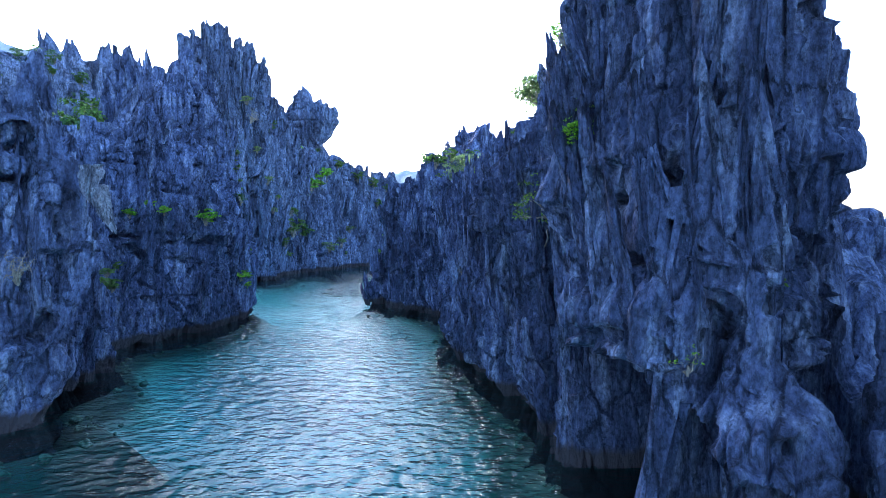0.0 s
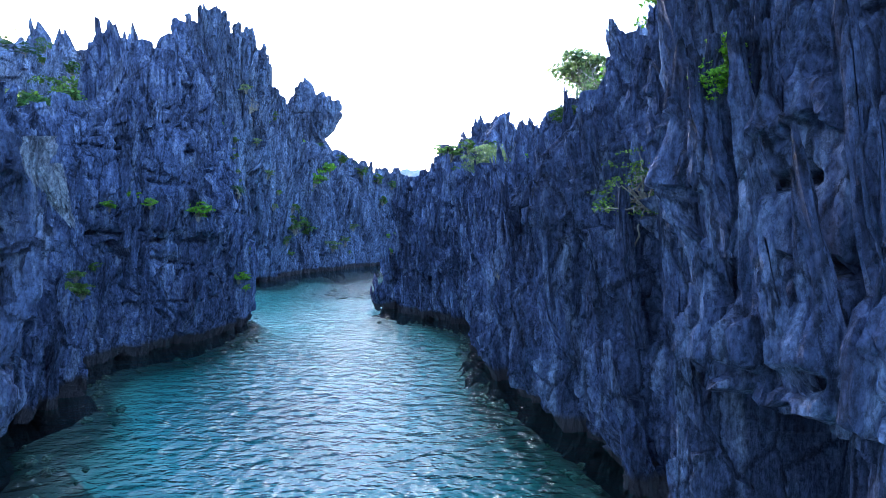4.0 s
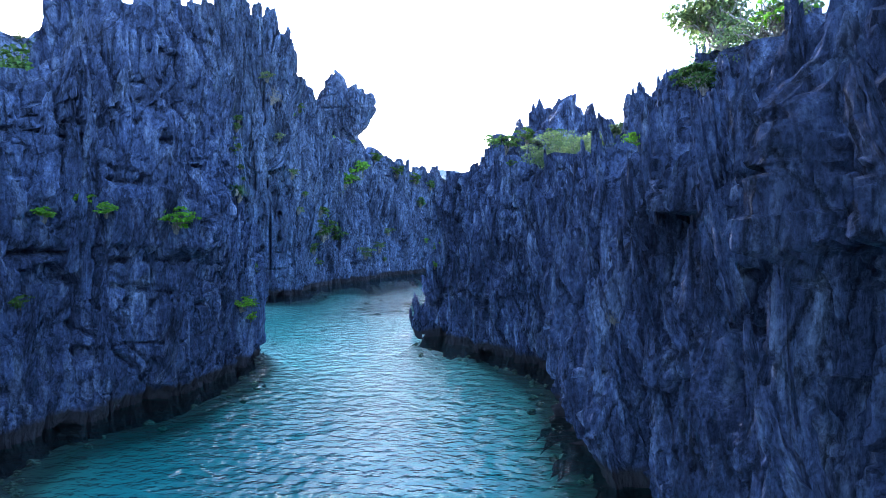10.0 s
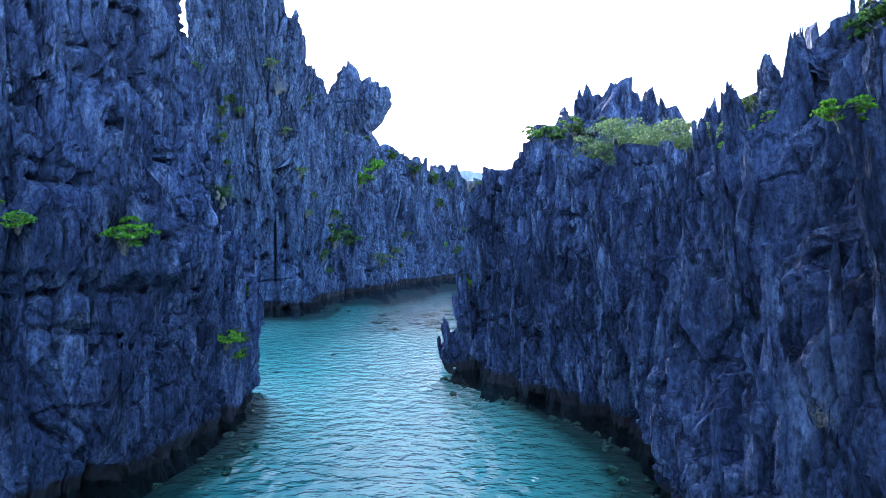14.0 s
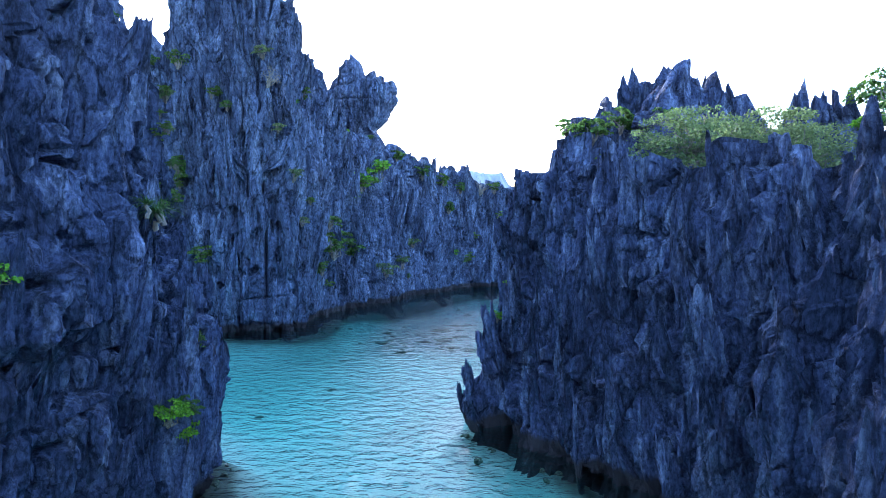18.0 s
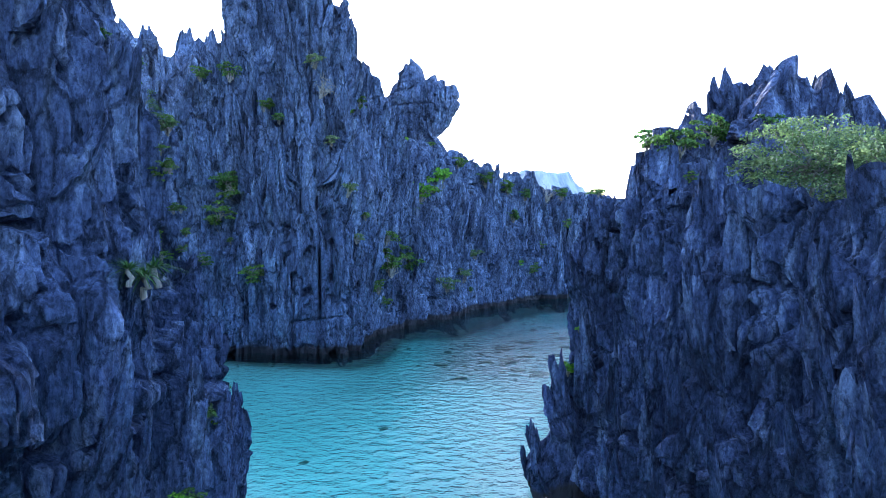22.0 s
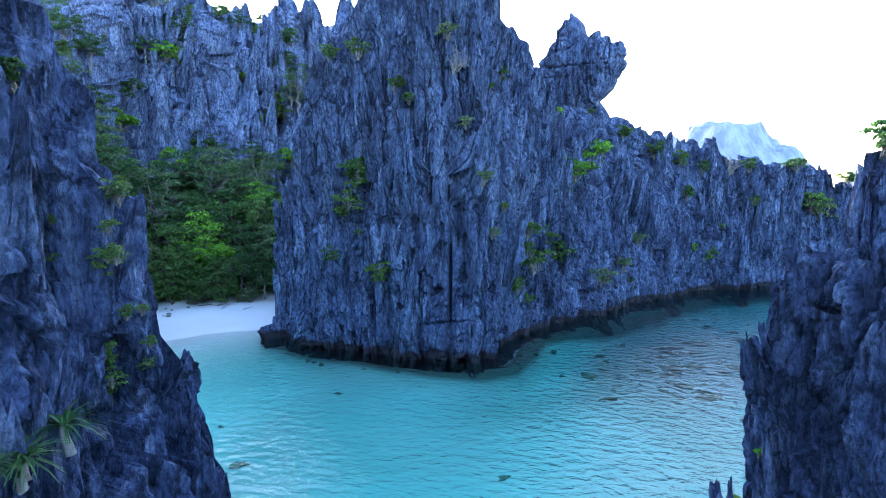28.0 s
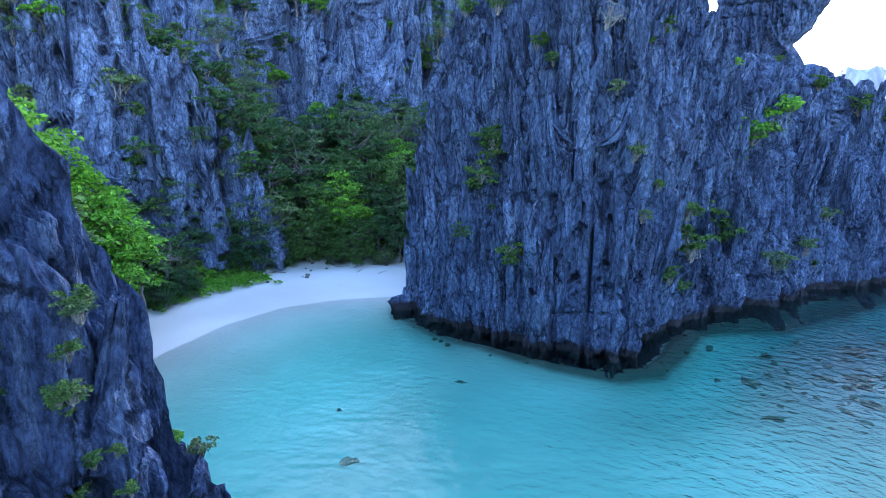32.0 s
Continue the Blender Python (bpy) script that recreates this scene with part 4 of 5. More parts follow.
def sea():
    xs = np.r_[-4500, -1500, -500, np.linspace(-140, 60, 201), 500, 1500, 4500]
    ys = np.r_[-4500, -1500, -400, np.linspace(-40, 220, 261), 500, 1500, 4500]
    gx, gy = np.meshgrid(xs, ys, indexing="ij")
    z, _ = bed_height(np.clip(gx, -140, 60), np.clip(gy, -40, 220))
    me = mesh_of("water", np.stack([gx, gy, 0 * gx], -1).reshape(-1, 3), grid_faces(*gx.shape), WATER, True)
    depth = np.clip(-z / 5.0, 0, 1)
    me.attributes.new("depth", "FLOAT", "POINT").data.foreach_set("value", depth.astype(np.float32).ravel())
    # the wind reaches the channel and the open side of the lagoon, not its sheltered end
    chop = np.clip(1.0 - 0.6 * np.clip((-14 - gx) / 22, 0, 1) * np.clip((gy - 72) / 14, 0, 1), 0.4, 1)
    me.attributes.new("chop", "FLOAT", "POINT").data.foreach_set("value", chop.astype(np.float32).ravel())
    tagged(new("water", me), "clear turquoise sea water with small ripples", "water", kind="structure")


sea()


# ---- stones in the shallows ----
def stone_mesh(name, seed, mat, flat=0.6, rough=0.5):
    rng = np.random.default_rng(seed)
    bm = bmesh.new()
    bmesh.ops.create_icosphere(bm, subdivisions=2, radius=1.0)
    for v in bm.verts:
        n = noise.noise(v.co * 1.3 + Vector((seed * 3.1, 0, 0))) * rough + noise.noise(v.co * 3 + Vector((0, seed * 1.7, 0))) * 0.25
        v.co = v.co * (1 + n)
        v.co.z *= flat
    me = bpy.data.meshes.new(name)
    bm.to_mesh(me)
    bm.free()
    me.materials.append(mat)
    return me


def reef_material():
    m, nodes, links, shader = material("dark_coral")
    n = node(nodes, "ShaderNodeTexNoise", Scale=3.0, Detail=6.0)
    links.new(ramp(nodes, links, n.outputs[0], [(0.35, (0.09, 0.10, 0.075)), (0.7, (0.30, 0.28, 0.21))]), shader.inputs["Base Color"])
    shader.inputs["Roughness"].default_value = 0.95
    return m


REEF = reef_material()
CORALS = [stone_mesh("coral_head", 40 + k, REEF, 0.3, 1.3) for k in range(6)]
STONES = [stone_mesh("stone", 60 + k, REEF, 0.7) for k in range(5)]


def shallows():
    """Coral heads on the lagoon bed, and fallen stones along the foot of the cliffs."""
    rng = np.random.default_rng(12)
    made = 0
    while made < 150:
        near = rng.random()
        x, y = (rng.normal(-17, 8), rng.normal(142, 17)) if near < 0.96 else (rng.uniform(-50, -20), rng.uniform(90, 112))
        h, wall = bed_height(np.array([x]), np.array([y]))
        if h[0] > -1.2 or wall[0] < 1.5 or wall[0] > 30 or (near < 0.96 and y < 119):
            continue
        made += 1
        ob = new("coral_head", CORALS[made % 6])
        k = 0.22 + 0.75 * rng.random() ** 2.5 if near < 0.96 else rng.uniform(0.2, 0.45)
        ob.location, ob.rotation_euler, ob.scale = (x, y, h[0] + 0.05 * k), (0, 0, rng.uniform(0, 6.3)), (k * 1.3, k * rng.uniform(0.6, 1.3), k * 0.45)
        tagged(ob, "dark coral head on the sandy lagoon bed", "coral", group="coral heads in the lagoon")
    for line, count, first, last in ((RIGHT, 150, 24, 84), (LEFT, 90, 22, 78), (CENTRE, 110, 112, 178)):
        at, rows = along(line, 0.5)
        rows = rows[(rows[:, 1] > first) & (rows[:, 1] < last)]
        made = 0
        while made < count:
            x, y = rows[rng.integers(0, len(rows))][:2] + rng.normal(scale=0.6, size=2)
            h, _ = bed_height(np.array([x]), np.array([y]))
            made += 1
            ob = new("stone", STONES[made % 5])
            k = rng.uniform(0.10, 0.34)
            ob.location, ob.rotation_euler, ob.scale = (x, y, min(max(h[0], -1.3), -0.25) + 0.1 * k), (0, 0, rng.uniform(0, 6.3)), (k, k * rng.uniform(0.6, 1.2), k)
            tagged(ob, "dark wet stone at the foot of the cliff", "stone", group="stones along the waterline")


shallows()


# ---- plants ----
def leaves_mesh(name, seed, clumps, leaf, per_clump, spread, mat, flat=0.5):
    """Single folded leaves gathered round clump centres."""
    rng = np.random.default_rng(seed)
    n = len(clumps) * per_clump
    centre = np.repeat(np.asarray(clumps, float), per_clump, 0)
    way = rng.normal(size=(n, 3))
    way /= np.linalg.norm(way, axis=1)[:, None]
    way[:, 2] = np.abs(way[:, 2]) * 0.8 - 0.25
    place = centre + way * spread * rng.uniform(0.45, 1.0, (n, 1)) * (1, 1, flat + 0.2)
    point = way * (1, 1, 0.4) + rng.normal(scale=0.5, size=(n, 3)) - (0, 0, 0.25)
    point /= np.linalg.norm(point, axis=1)[:, None]
    across = np.cross(point, rng.normal(scale=0.5, size=(n, 3)) + (0, 0, 1))
    across /= np.linalg.norm(across, axis=1)[:, None] + 1e-6
    size = leaf * rng.uniform(0.6, 1.3, (n, 1))
    dip = np.cross(across, point) * size * 0.18
    corners = np.stack([place - point * size * 0.5, place + across * size * 0.38 + dip, place + point * size * 0.6, place - across * size * 0.38 + dip], 1)
    return mesh_of(name, corners.reshape(-1, 3), np.arange(4 * n).reshape(-1, 4), mat)


def limbs_mesh(name, paths, mat, sides=6):
    """Tapered tubes; each path is a list of (x, y, z, radius)."""
    points, faces, first = [], [], 0
    for path in paths:
        rows = np.asarray(path, float)
        ways = np.gradient(rows[:, :3], axis=0)
        ways /= np.linalg.norm(ways, axis=1)[:, None] + 1e-9
        side = np.cross(ways, (0.31, 0.17, 0.93 if abs(ways[0, 2]) < 0.9 else 0.05) if abs(ways[0, 2]) < 0.9 else (1, 0.1, 0))
        side /= np.linalg.norm(side, axis=1)[:, None] + 1e-9
        other = np.cross(ways, side)
        turn = np.linspace(0, 2 * np.pi, sides, endpoint=False)
        ring = rows[:, None, :3] + rows[:, None, 3:] * (side[:, None] * np.cos(turn)[None, :, None] + other[:, None] * np.sin(turn)[None, :, None])
        points.append(ring.reshape(-1, 3))
        for i in range(len(rows) - 1):
            for k in range(sides):
                a, b = first + i * sides + k, first + i * sides + (k + 1) % sides
                faces.append((a, b, b + sides, a + sides))
        first += len(rows) * sides
    return mesh_of(name, np.concatenate(points), faces, mat, True)


def bent(rng, a, b, thick, thin, steps=5, wander=0.12):
    a, b = np.asarray(a, float), np.asarray(b, float)
    length = np.linalg.norm(b - a)
    rows = []
    for k in range(steps + 1):
        v = k / steps
        p = a + (b - a) * v + (rng.normal(size=3) * wander * length * math.sin(math.pi * v))
        rows.append((*p, thick + (thin - thick) * v))
    return rows


def plant_kind(kind, seed):
    """Meshes of one kind of cliff plant, about two metres across: stems and leaves."""
    rng = np.random.default_rng(seed)
    if kind == "rosette":
        blades, faces = [], []
        for k in range(70):
            turn, rise, long = rng.uniform(0, 6.28), rng.uniform(0.1, 1.2), rng.uniform(0.7, 1.15)
            out = np.array([math.cos(turn), math.sin(turn), 0])
            side = np.array([-math.sin(turn), math.cos(turn), 0]) * 0.045
            base = len(blades)
            for v in (0, 0.4, 0.75, 1.0):
                p = out * long * v * math.cos(rise * (1 - 0.6 * v)) + np.array([0, 0, long * (math.sin(rise) * v - 0.55 * v * v) + 0.15])
                w = 1 - 0.85 * v
                blades += [p - side * w, p + side * w]
            faces += [(base + 2 * i, base + 2 * i + 1, base + 2 * i + 3, base + 2 * i + 2) for i in range(3)]
        return [("stem", limbs_mesh("stem", [bent(rng, (0, 0, -0.5), (0, 0, 0.25), 0.12, 0.09)], BARK)), ("foliage", mesh_of("foliage", blades, faces, LEAF_DARK))]
    count = {"shrub": 16, "bright": 18, "pale": 15, "tuft": 14, "twiggy": 9, "dead": 12}[kind]
    clumps = []
    for k in range(count):
        d = rng.normal(size=3)
        d /= np.linalg.norm(d)
        d *= rng.uniform(0.35, 0.85)
        tall = {"tuft": 1.35, "bright": 0.75}.get(kind, 0.8)
        clumps.append((d[0], d[1], (0.0 if kind == "tuft" else 0.55) + d[2] * tall * 0.8))
    thick = {"dead": 0.05, "twiggy": 0.045}.get(kind, 0.035)
    paths = []
    for c in clumps:
        fork = (c[0] * 0.35 + rng.normal() * 0.1, c[1] * 0.35 + rng.normal() * 0.1, c[2] * 0.35)
        paths += [bent(rng, (0, 0, -0.35), fork, thick, thick * 0.7), bent(rng, fork, c, thick * 0.7, thick * 0.3)]
        for _ in range(3 if kind in ("dead", "twiggy") else 1):
            tip = np.add(c, rng.normal(scale=0.28, size=3))
            paths.append(bent(rng, c, tip, thick * 0.35, thick * 0.12, 3))
    parts = [("branchwork", limbs_mesh("branchwork", paths, DRY if kind in ("dead", "twiggy") else BARK, 5))]
    if kind != "dead":
        mat = {"shrub": LEAF, "bright": LEAF_BRIGHT, "pale": LEAF_PALE, "tuft": LEAF, "twiggy": LEAF_BRIGHT}[kind]
        parts.append(("foliage", leaves_mesh("foliage", seed, clumps, 0.15, {"twiggy": 16, "pale": 45}.get(kind, 60), 0.36, mat)))
    return parts


DRY = bark_material()
DRY.name = "bleached_wood"
KINDS = {kind: [plant_kind(kind, 300 + 10 * k + v) for v in range(3)] for k, kind in enumerate(("shrub", "bright", "pale", "tuft", "twiggy", "dead", "rosette"))}
SAID = {"shrub": ("shrub", "leafy green shrub rooted in a limestone crevice"), "bright": ("shrub", "fresh yellow-green shrub growing on the cliff"),
        "pale": ("shrub", "thin pale green shrub on grey limestone"), "tuft": ("creeper", "hanging green creeper on the rock face"),
        "twiggy": ("shrub", "sparse shrub with bleached twigs on the cliff"), "dead": ("dead_shrub", "leafless bleached shrub on the cliff"),
        "rosette": ("rosette_plant", "dark spiky rosette plant on a ledge")}
sown = [0]


def plant(kind, parent_cliff, x, y, z, size, snap=True):
    """A cliff plant of a given breadth, rooted on the nearest spot of the rock."""
    sown[0] += 1
    rng = np.random.default_rng(sown[0])
    root = np.array([x, y, z])
    if snap:
        rock = SURFACE[parent_cliff.name]
        root = rock[np.argmin(((rock - root) ** 2 * (1, 1, 0.6)).sum(1))]
        root = root + np.array({right_cliff.name: (-0.4, -0.1, 0), left_cliff.name: (0.4, -0.1, 0), centre_cliff.name: (0.3, -0.7, 0)}.get(parent_cliff.name, (0, 0, 0)))
    name, label = SAID[kind]
    ob = new(name)
    ob.location, ob.rotation_euler = root, (rng.uniform(-0.2, 0.2), rng.uniform(-0.2, 0.2), rng.uniform(0, 6.28))
    k = size / 2 * rng.uniform(0.95, 1.2)
    ob.scale = (k, k, k)
    tagged(ob, label, name.split("_")[-1], group="plants on the cliffs")
    for part_name, data in KINDS[kind][sown[0] % 3]:
        child(part_name, data, ob)
    return ob


for row in [(-8.2, 82.2, 6.6, 0.9), (-7.6, 82.3, 8.8, 0.6), (3.2, 51.8, 14.5, 1.4), (4.8, 67.2, 15, 0.7), (4.9, 67.7, 16.7, 0.9), (5.1, 63.9, 14.8, 1.5)]:
    plant("bright", right_cliff, *row)
for row in [(1.8, 48.7, 6.4, 1)]:
    plant("dead", right_cliff, *row)
for row in [(4.7, 43.6, 11.1, 1.3), (4.9, 61.0, 15.0, 2.6), (10.3, 59.3, 22.5, 4.7), (10.5, 53.8, 20.4, 3.3), (11.1, 59.3, 22.7, 5.4)]:
    plant("pale", right_cliff, *row)
for row in [(-3.8, 94.1, 16.2, 2.4), (-1.9, 92.6, 16.8, 1.1), (-0.4, 89.4, 17.7, 1.4), (-0, 96.2, 19.5, 1.8), (1, 95, 18.7, 2.2), (6.4, 54.8, 17.6, 1.7), (7.4, 56.2, 18.2, 2.4)]:
    plant("shrub", right_cliff, *row)
for row in [(4.1, 58.2, 14.5, 2), (10, 53.8, 21.1, 3.8)]:
    plant("twiggy", right_cliff, *row)
for row in [(6.5, 26.9, 15.2, 1.0), (6.8, 26.5, 16.4, 1.1), (6.8, 29.3, 15.8, 1.3), (7.3, 26, 16.2, 1.1), (7.5, 26.2, 15.7, 0.9), (7.9, 25.9, 16.3, 1.4), (10.2, 18.9, 5.9, 0.5), (10.4, 19, 8.1, 0.8), (6.4, 31.1, 10.8, 0.9)]:
    plant("tuft", right_cliff, *row)
for row in [(8.1, 19.5, 5.5, 1.3), (6.7, 26.1, 16.8, 1.6), (6.0, 29.5, 18.5, 2.2), (6.0, 31.5, 18.0, 2.4), (5.8, 33.0, 19.0, 2.2)]:
    plant("twiggy", right_cliff, *row)
plant("dead", right_cliff, 9.3, 20.3, 15.8, 1.8)
for row in [(-31.2, 75.2, 10.6, 0.7), (-26.6, 53.1, 10.7, 1.1), (-22.3, 57.2, 10.8, 2.2), (-24.4, 54.6, 11.0, 1.3), (-22.4, 68.3, 4.4, 1.5), (-22.1, 68.6, 3.3, 1.4), (-26.8, 55.5, 11.4, 1.3)]:
    plant("bright", left_cliff, *row)
for row in [(-20.5, 29.5, 7.6, 1.8)]:
    plant("dead", left_cliff, *row)
for row in [(-30.9, 76.5, 10.2, 1), (-24.5, 68.2, 13.8, 0.7), (-23.1, 68.9, 16.3, 0.7), (-23.1, 69.9, 18, 0.7), (-23, 69.4, 17.9, 0.7), (-22.5, 70, 7.9, 0.9), (-22.3, 69.8, 7.4, 1.1)]:
    plant("pale", left_cliff, *row)
for row in [(-21.2, 66.2, 13.0, 2.0), (-21.6, 66.9, 13.0, 1.7), (-20.9, 65.0, 13.2, 1.4)]:
    plant("rosette", left_cliff, *row)
for row in [(-27.6, 43.5, 15.8, 1.1), (-26.9, 51.9, 6.4, 1.1), (-25, 68.3, 20.5, 1), (-24.7, 68.6, 16.9, 0.5), (-24.6, 67.1, 16, 0.8), (-24.3, 67.7, 13.9, 0.6), (-23.4, 68.9, 17.2, 0.6), (-23.2, 72.2, 7.2, 1), (-23.1, 69.3, 17.9, 0.7), (-23, 41.1, 6, 1.3), (-23, 42.5, 5.9, 1.2), (-23, 68.8, 16.3, 0.6), (-22.9, 42.6, 7, 1.1), (-22.9, 69.8, 14.1, 0.5), (-22.8, 69.3, 14.8, 0.5), (-22.8, 69.6, 14.9, 0.4), (-22.5, 42.7, 6, 1.3)]:
    plant("shrub", left_cliff, *row)
for row in [(-23.8, 69.2, 13.8, 0.9), (-23.8, 69.2, 16.3, 0.8), (-22.1, 68.3, 4.8, 1.2), (-22.3, 69.4, 7.0, 1.6), (-23.4, 72.4, 6.3, 1.3), (-24.1, 72.8, 9, 0.8), (-23.1, 68.9, 13.3, 0.8), (-23, 69.8, 13.6, 0.5)]:
    plant("tuft", left_cliff, *row)
for row in [(-31, 158, 20.8, 5.6), (-32.5, 151, 19.0, 4.0)]:
    plant("bright", centre_cliff, *row)
for row in [(-36.2, 118.3, 29.6, 3.2), (-12.2, 182.2, 20.7, 4.5)]:
    plant("dead", centre_cliff, *row)
for row in [(-37.1, 118.6, 33, 2.2), (-35.4, 118.8, 24.1, 1.9), (-33.9, 119.6, 18.2, 2.5), (-32.8, 119.4, 12.7, 1.9), (-27, 146.1, 4.6, 3.6), (-24.9, 153.2, 5.3, 3.5), (-24.4, 161.6, 9.1, 3.3), (2.3, 189.3, 12.4, 6)]:
    plant("pale", centre_cliff, *row)
for row in [(-50.7, 116.2, 32.2, 2.6), (-47, 117.5, 31.8, 2.9), (-41.6, 118, 27, 2.2), (-35.6, 124.4, 27.8, 1.3), (-35.4, 146.7, 27.1, 2.5), (-33.7, 153.7, 19.8, 6.4), (-33.1, 131.8, 3.6, 2.9), (-29.8, 127.5, 9.5, 4.2), (-30.2, 126.4, 12.2, 3.2), (-30.0, 125.0, 6.0, 2.6), (-32.3, 141.5, 7.7, 5), (-32, 122.3, 15.3, 1.5), (-28.5, 170.5, 26.6, 3.8), (-24, 174.4, 23.2, 4.2), (-20.7, 178.9, 21.0, 2.8), (-18, 175.4, 16.2, 3.5), (-17.2, 179.9, 20.6, 3.2), (0.4, 187.8, 13.9, 6)]:
    plant("shrub", centre_cliff, *row)
for row in [(-48.8, 114.2, 11.1, 2.1), (-48, 115.8, 16.6, 3.5), (-47.8, 116.1, 20.4, 3.8), (-47.1, 115.3, 19.1, 3.3), (-46.7, 115.2, 19.9, 3.1), (-43.4, 114.1, 9.2, 3.1), (-39.4, 137.7, 31.7, 2.3), (-39.2, 138.8, 32.2, 2.1), (-34.5, 140.1, 11, 4.3), (-14.3, 174.3, 7.2, 3), (-9.1, 181.7, 14.4, 2.7)]:
    plant("tuft", centre_cliff, *row)

for row in [(-1.5, 92.5, 19, 3.2), (1.0, 93.5, 20, 3.0), (-3.0, 95.0, 19.5, 2.6), (4.0, 92.0, 20, 2.6)]:
    plant("shrub", right_cliff, *row, False)
for row in [(-20, 177, 23, 3.4), (-10, 182, 21.5, 3.2), (0, 187, 21, 3.6), (8, 190, 21, 3.4), (16, 193, 20.5, 3.6)]:
    plant("shrub", centre_cliff, *row)


# ---- trees ----
def tree_kind(seed, tall, crown, mat, clump_count=34, leaf=0.34, per=60, umbrella=0.62, girth=0.032):
    """A broad-leaved tree: trunk with limbs, and a crown of leaf clumps with gaps."""
    rng = np.random.default_rng(seed)
    fork = np.array([rng.normal() * 0.4, rng.normal() * 0.4, tall * 0.42])
    clumps = []
    for k in range(clump_count):
        a, r = rng.uniform(0, 6.28), crown * math.sqrt(rng.random()) * rng.uniform(0.75, 1.1)
        top = math.sqrt(max(0.0, 1 - (r / crown / 1.15) ** 2))
        clumps.append((r * math.cos(a), r * math.sin(a), tall * (1 - umbrella) + tall * umbrella * top * rng.uniform(0.15, 1.0)))
    paths = [bent(rng, (0, 0, -0.8), fork, tall * girth, tall * girth * 0.7, 8, 0.04)]
    for c in clumps[::2]:
        mid = fork + (np.array(c) - fork) * 0.5 + rng.normal(scale=0.25, size=3)
        paths += [bent(rng, fork, mid, tall * 0.014, tall * 0.008), bent(rng, mid, c, tall * 0.008, tall * 0.003)]
    return [("trunk", limbs_mesh("trunk", paths, BARK, 7)), ("crown", leaves_mesh("crown", seed, clumps, leaf, per, crown * 0.30, mat, 0.55))]


FOREST = [tree_kind(500 + k, 7.5 + k, 3.0 + 0.35 * k, (LEAF_DARK, LEAF, LEAF_DARK, LEAF, LEAF_PALE)[k]) for k in range(5)]
BRIGHT_TREE = tree_kind(520, 15, 6.4, LEAF_BRIGHT, 190, 0.46, 95, 0.8)
PALE_TREE = tree_kind(521, 5.2, 3.6, LEAF_PALE, 80, 0.16, 100, 0.75)
SMALL_TREE = tree_kind(523, 3.9, 1.25, LEAF, 44, 0.13, 18, 0.8, 0.011)
BARE_TREE = tree_kind(522, 6.5, 3.0, LEAF_PALE, 26, 0.2, 5, 0.6)


FULL = [tree_kind(540 + k, 6.5 + k, 3.4, (LEAF, LEAF_DARK, LEAF_BRIGHT)[k], 120, 0.30, 60, 0.97) for k in range(3)]


def tree(parts, label, x, y, z, scale=1.0, turn=0.0, group="trees behind the beach"):
    ob = new("tree")
    ob.location, ob.rotation_euler, ob.scale = (x, y, z), (0, 0, turn), (scale,) * 3
    tagged(ob, label, "tree", group=group)
    for part_name, data in parts:
        child(part_name, data, ob)
    return ob


def wood():
    """The trees on the slope between the beach and the cliffs."""
    rng = np.random.default_rng(77)
    spots = []
    while len(spots) < 74:
        x, y = rng.uniform(-97, -62), rng.uniform(96, 146)
        h, _ = bed_height(np.array([x]), np.array([y]))
        if h[0] < 1.7 or h[0] > 17 or any((x - a) ** 2 + (y - b) ** 2 < 5.5 for a, b in spots):
            continue
        if nearest(CENTRE, np.array([x]), np.array([y]))[0] < 2.0 or nearest(BACK, np.array([x]), np.array([y]))[0] < 1.5:
            continue
        spots.append((x, y))
        k = int(rng.integers(0, 5))
        near = h[0] < 4
        bare = rng.random() < 0.08
        tree(BARE_TREE if bare else FOREST[k], ("bare pale-barked tree among the beach wood" if bare else ("dark green", "leafy green", "deep green", "mid green", "pale green")[k] + " broad-leaved tree on the slope behind the beach"),
             x, y, h[0] - 0.2, rng.uniform(0.65, 0.95) if near else rng.uniform(0.85, 1.25), rng.uniform(0, 6.28))


wood()


def undergrowth():
    """Low bushes that close the front of the wood."""
    rng = np.random.default_rng(78)
    line = [(a, b, 0) for a, b in SHORE]
    made = 0
    while made < 60:
        x, y = rng.uniform(-97, -60), rng.uniform(96, 140)
        h, _ = bed_height(np.array([x]), np.array([y]))
        shore = nearest(line, np.array([x]), np.array([y]))[0]
        if not 11.5 < shore < 19 or h[0] < 1 or nearest(CENTRE, np.array([x]), np.array([y]))[0] < 1.0:
            continue
        made += 1
        plant("shrub" if rng.random() < 0.8 else "pale", back_cliff, x, y, h[0], rng.uniform(2.6, 4.6), False)


undergrowth()


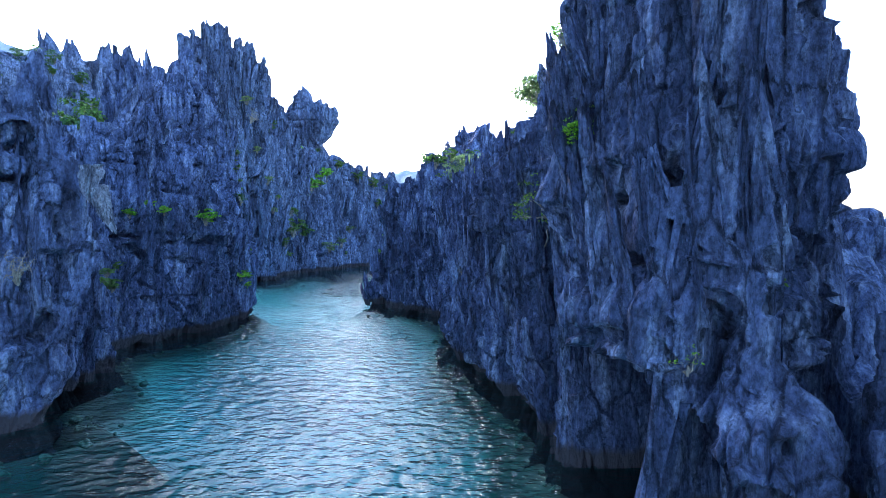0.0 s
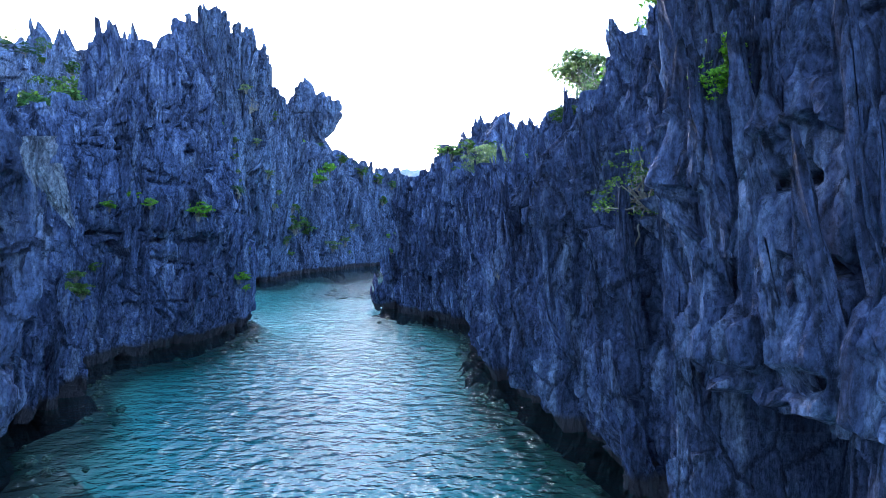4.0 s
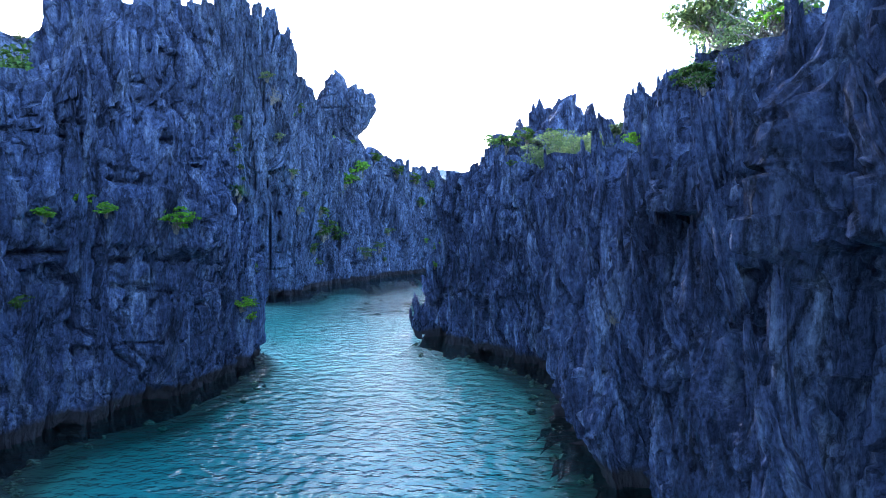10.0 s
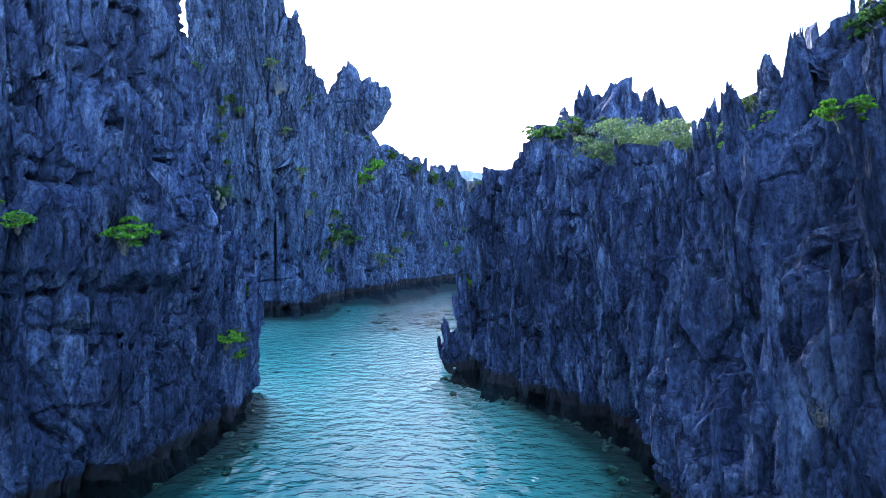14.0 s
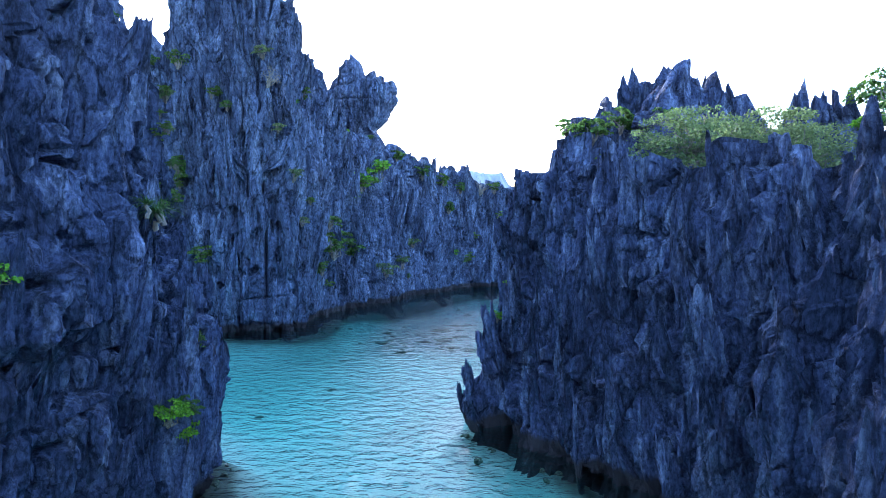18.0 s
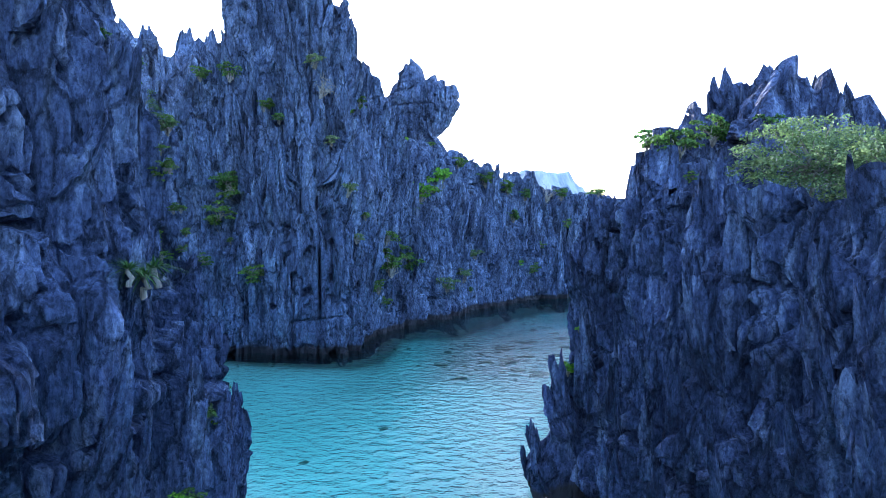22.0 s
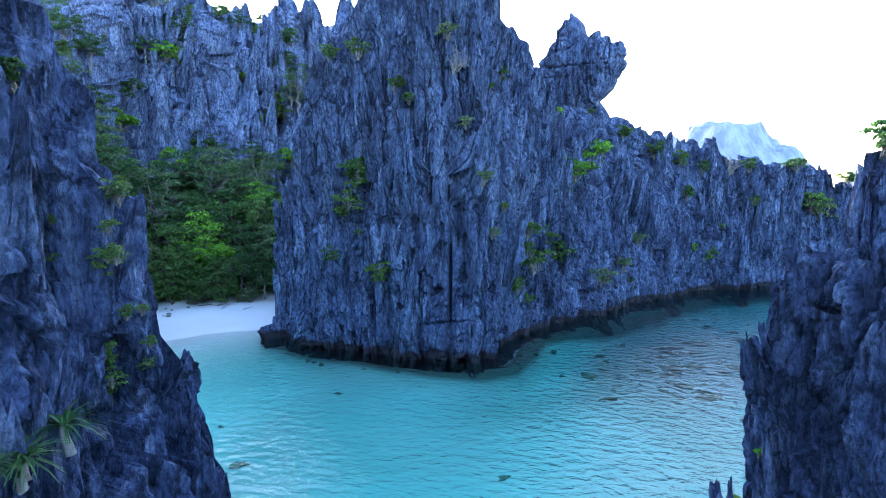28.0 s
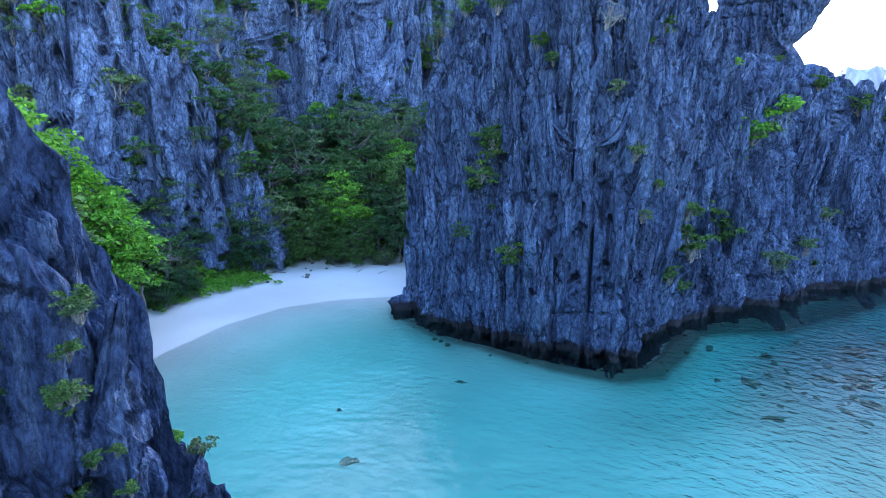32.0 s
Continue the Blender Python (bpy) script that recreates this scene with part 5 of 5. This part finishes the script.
def wood_edge():
    """Leafy trees with crowns down to the ground along the wood's front, and a row of trees above the leaning slab."""
    rng = np.random.default_rng(79)
    line = [(a, b, 0) for a, b in SHORE]
    spots = []
    while len(spots) < 34:
        x, y = rng.uniform(-97, -60), rng.uniform(100, 142)
        h, _ = bed_height(np.array([x]), np.array([y]))
        shore = nearest(line, np.array([x]), np.array([y]))[0]
        if not 12 < shore < 27 or h[0] < 1 or nearest(CENTRE, np.array([x]), np.array([y]))[0] < 2.0 or nearest(BACK, np.array([x]), np.array([y]))[0] < 1.0 or any((x - a) ** 2 + (y - b) ** 2 < 7 for a, b in spots):
            continue
        spots.append((x, y))
        k = int(rng.choice([0, 0, 1, 1, 1, 2]))
        tree(FULL[k], ("leafy green", "dark green", "fresh green")[k] + " tree with its crown down to the ground", x, y, h[0] - 0.3, rng.uniform(0.7, 1.2), rng.uniform(0, 6.28))
    _, rows = along(BACK, 3.0)
    for x, y, top, back, _ in rows[(rows[:, 1] > 74) & (rows[:, 1] < 124)]:
        for _ in range(2):
            k = int(rng.integers(0, 5))
            tree(FOREST[k], "green tree standing above the leaning rock slab", x - back - rng.uniform(1.5, 7), y + rng.uniform(0, 4), top - 3.5, rng.uniform(0.6, 1.0), rng.uniform(0, 6.28), "trees on the wooded cliff")


wood_edge()
tree(BRIGHT_TREE, "tall bright green broad-leaved tree behind the headland", -72, 81, 8, 1.05, 0.4, "bright trees at the beach's end")
tree(BRIGHT_TREE, "bright green rounded tree beside the beach", -70.5, 87, 3, 0.9, 2.2, "bright trees at the beach's end")
tree(FOREST[0], "dark green tree at the foot of the headland", -74, 93, 2, 1.0, 1.0)
for k, (x, y) in enumerate([(-84.5, 104.5), (-83.5, 108), (-82.5, 111.6), (-81.5, 115), (-81.5, 118.5), (-78, 99.5), (-80, 101.5), (-76.5, 96.0)]):
    tree(FULL[k % 2], "low leafy green tree at the back of the beach", x, y, 1.0, 0.45 + 0.06 * (k % 3), k)
for k, (x, y) in enumerate([(-37, 60), (-40, 66), (-43, 62), (-38.5, 71), (-46, 68), (-34.5, 55), (-44, 74), (-50, 63), (-36, 65)]):
    tree(FOREST[k % 5], "leafy green tree on the broken rock behind the headland", x, y, 11.0, 1.0 + 0.07 * (k % 3), k, "trees on the cliff top")
for x, y, z, scale, turn in [(3.6, 84, 14.5, 1.0, 0.3), (5.8, 80, 13.5, 1.05, 1.9), (6.5, 76.5, 13.5, 0.8, 4.0)]:
    tree(PALE_TREE, "wide pale green tree crown on top of the cliff", x, y, z, scale, turn, "trees on the cliff top")
tree(FOREST[1], "bright green tree standing on the cliff top", 16, 84, 15, 0.9, 1.0, "trees on the cliff top")
tree(PALE_TREE, "pale leafy tree against the sky on the cliff top", 10.6, 57, 16.4, 1.05, 2.0, "trees on the cliff top")
tree(BARE_TREE, "thin half-bare tree against the sky on the cliff top", 9.8, 54, 16.6, 0.95, 0.5, "trees on the cliff top")
tree(FULL[2], "small dome-crowned bright green tree on a rock ledge", 5.3, 24.6, 12.7, 0.27, 0.7, "trees on the cliff top")
tree(SMALL_TREE, "slender small-leaved tree rooted in the steep rock wall", 4.6, 31.3, 9.0, 1.0, 1.0, "trees on the cliff top")


def scatter():
    """Shrubs on ledges of the cliffs behind the beach."""
    rng = np.random.default_rng(91)
    for cliff_ob, count, low, high, lo, hi in ((back_cliff, 190, 10, 60, 2.5, 6.5), (ridge_cliff, 30, 45, 90, 5.0, 9.0), (centre_cliff, 36, 3, 33, 0.9, 2.4)):
        rock = SURFACE[cliff_ob.name]
        rock = rock[(rock[:, 2] > low) & (rock[:, 2] < high) & (rock[:, 0] < -8)]
        for k in rng.integers(0, len(rock), count):
            x, y, z = rock[k]
            plant(("shrub", "pale", "shrub", "tuft", "bright")[int(rng.integers(0, 5))], cliff_ob, x, y, z, rng.uniform(lo, hi), False)


scatter()


def hanging_wood():
    """Trees rooted on the ledges and slopes of the cliff behind the beach."""
    rng = np.random.default_rng(92)
    rock = SURFACE[back_cliff.name]
    ledge = rock[(rock[:, 2] > 10) & (rock[:, 2] < 52) & (rock[:, 1] > 116) & (rock[:, 1] < 170)]
    for k in rng.integers(0, len(ledge), 46):
        x, y, z = ledge[k]
        tree(FOREST[int(rng.integers(0, 5))], "green tree clinging to a ledge of the wooded cliff", x, y, z - 1.2, rng.uniform(0.5, 0.85), rng.uniform(0, 6.28), "trees on the wooded cliff")


hanging_wood()


def beach_litter():
    """Bleached branches and stones washed to the back of the beach."""
    rng = np.random.default_rng(93)
    line = [(a, b, 0) for a, b in SHORE]
    logs = []
    for k in range(3):
        paths = [bent(rng, (-1.1, 0, 0.06), (1.1, 0.1, 0.08), 0.07, 0.03, 7, 0.05)]
        for _ in range(4):
            x = rng.uniform(-0.6, 0.8)
            paths.append(bent(rng, (x, 0, 0.08), (x + rng.uniform(0.1, 0.6), rng.uniform(-0.5, 0.5), rng.uniform(0.05, 0.4)), 0.03, 0.01, 4))
        logs.append(limbs_mesh("driftwood", paths, DRY, 6))
    made = 0
    while made < 26:
        x, y = rng.uniform(-84, -62), rng.uniform(94, 126)
        h, _ = bed_height(np.array([x]), np.array([y]))
        shore = nearest(line, np.array([x]), np.array([y]))[0]
        if not 7.5 < shore < 11.5 or h[0] < 0.8 or nearest(CENTRE, np.array([x]), np.array([y]))[0] < 1.5:
            continue
        made += 1
        wood_piece = made % 2 == 0
        ob = new("driftwood" if wood_piece else "beach_stone", logs[made % 3] if wood_piece else STONES[made % 5])
        k = rng.uniform(0.6, 1.2) if wood_piece else rng.uniform(0.1, 0.3)
        ob.location, ob.rotation_euler, ob.scale = (x, y, h[0] + (0.0 if wood_piece else 0.3 * k)), (0, 0, rng.uniform(0, 6.28)), (k, k, k)
        tagged(ob, "bleached driftwood branch on the white sand" if wood_piece else "dark stone lying on the white sand", "driftwood" if wood_piece else "stone", group="litter on the beach")


beach_litter()


def ground_cover():
    """The low green mat that creeps over the back of the beach."""
    rng = np.random.default_rng(55)
    clumps = []
    while len(clumps) < 420:
        x, y = rng.uniform(-86, -72), rng.uniform(95, 111)
        h, _ = bed_height(np.array([x]), np.array([y]))
        shore = nearest([(a, b, 0) for a, b in SHORE], np.array([x]), np.array([y]))[0]
        if 7.5 < shore + rng.normal() * 0.5 < 15:
            clumps.append((x, y, h[0] + 0.35))
    me = leaves_mesh("ground_cover", 56, clumps, 0.32, 26, 0.7, LEAF_BRIGHT, 0.3)
    tagged(new("ground_cover", me), "low green creeper covering the back of the beach", "ground cover", kind="stuff")


ground_cover()
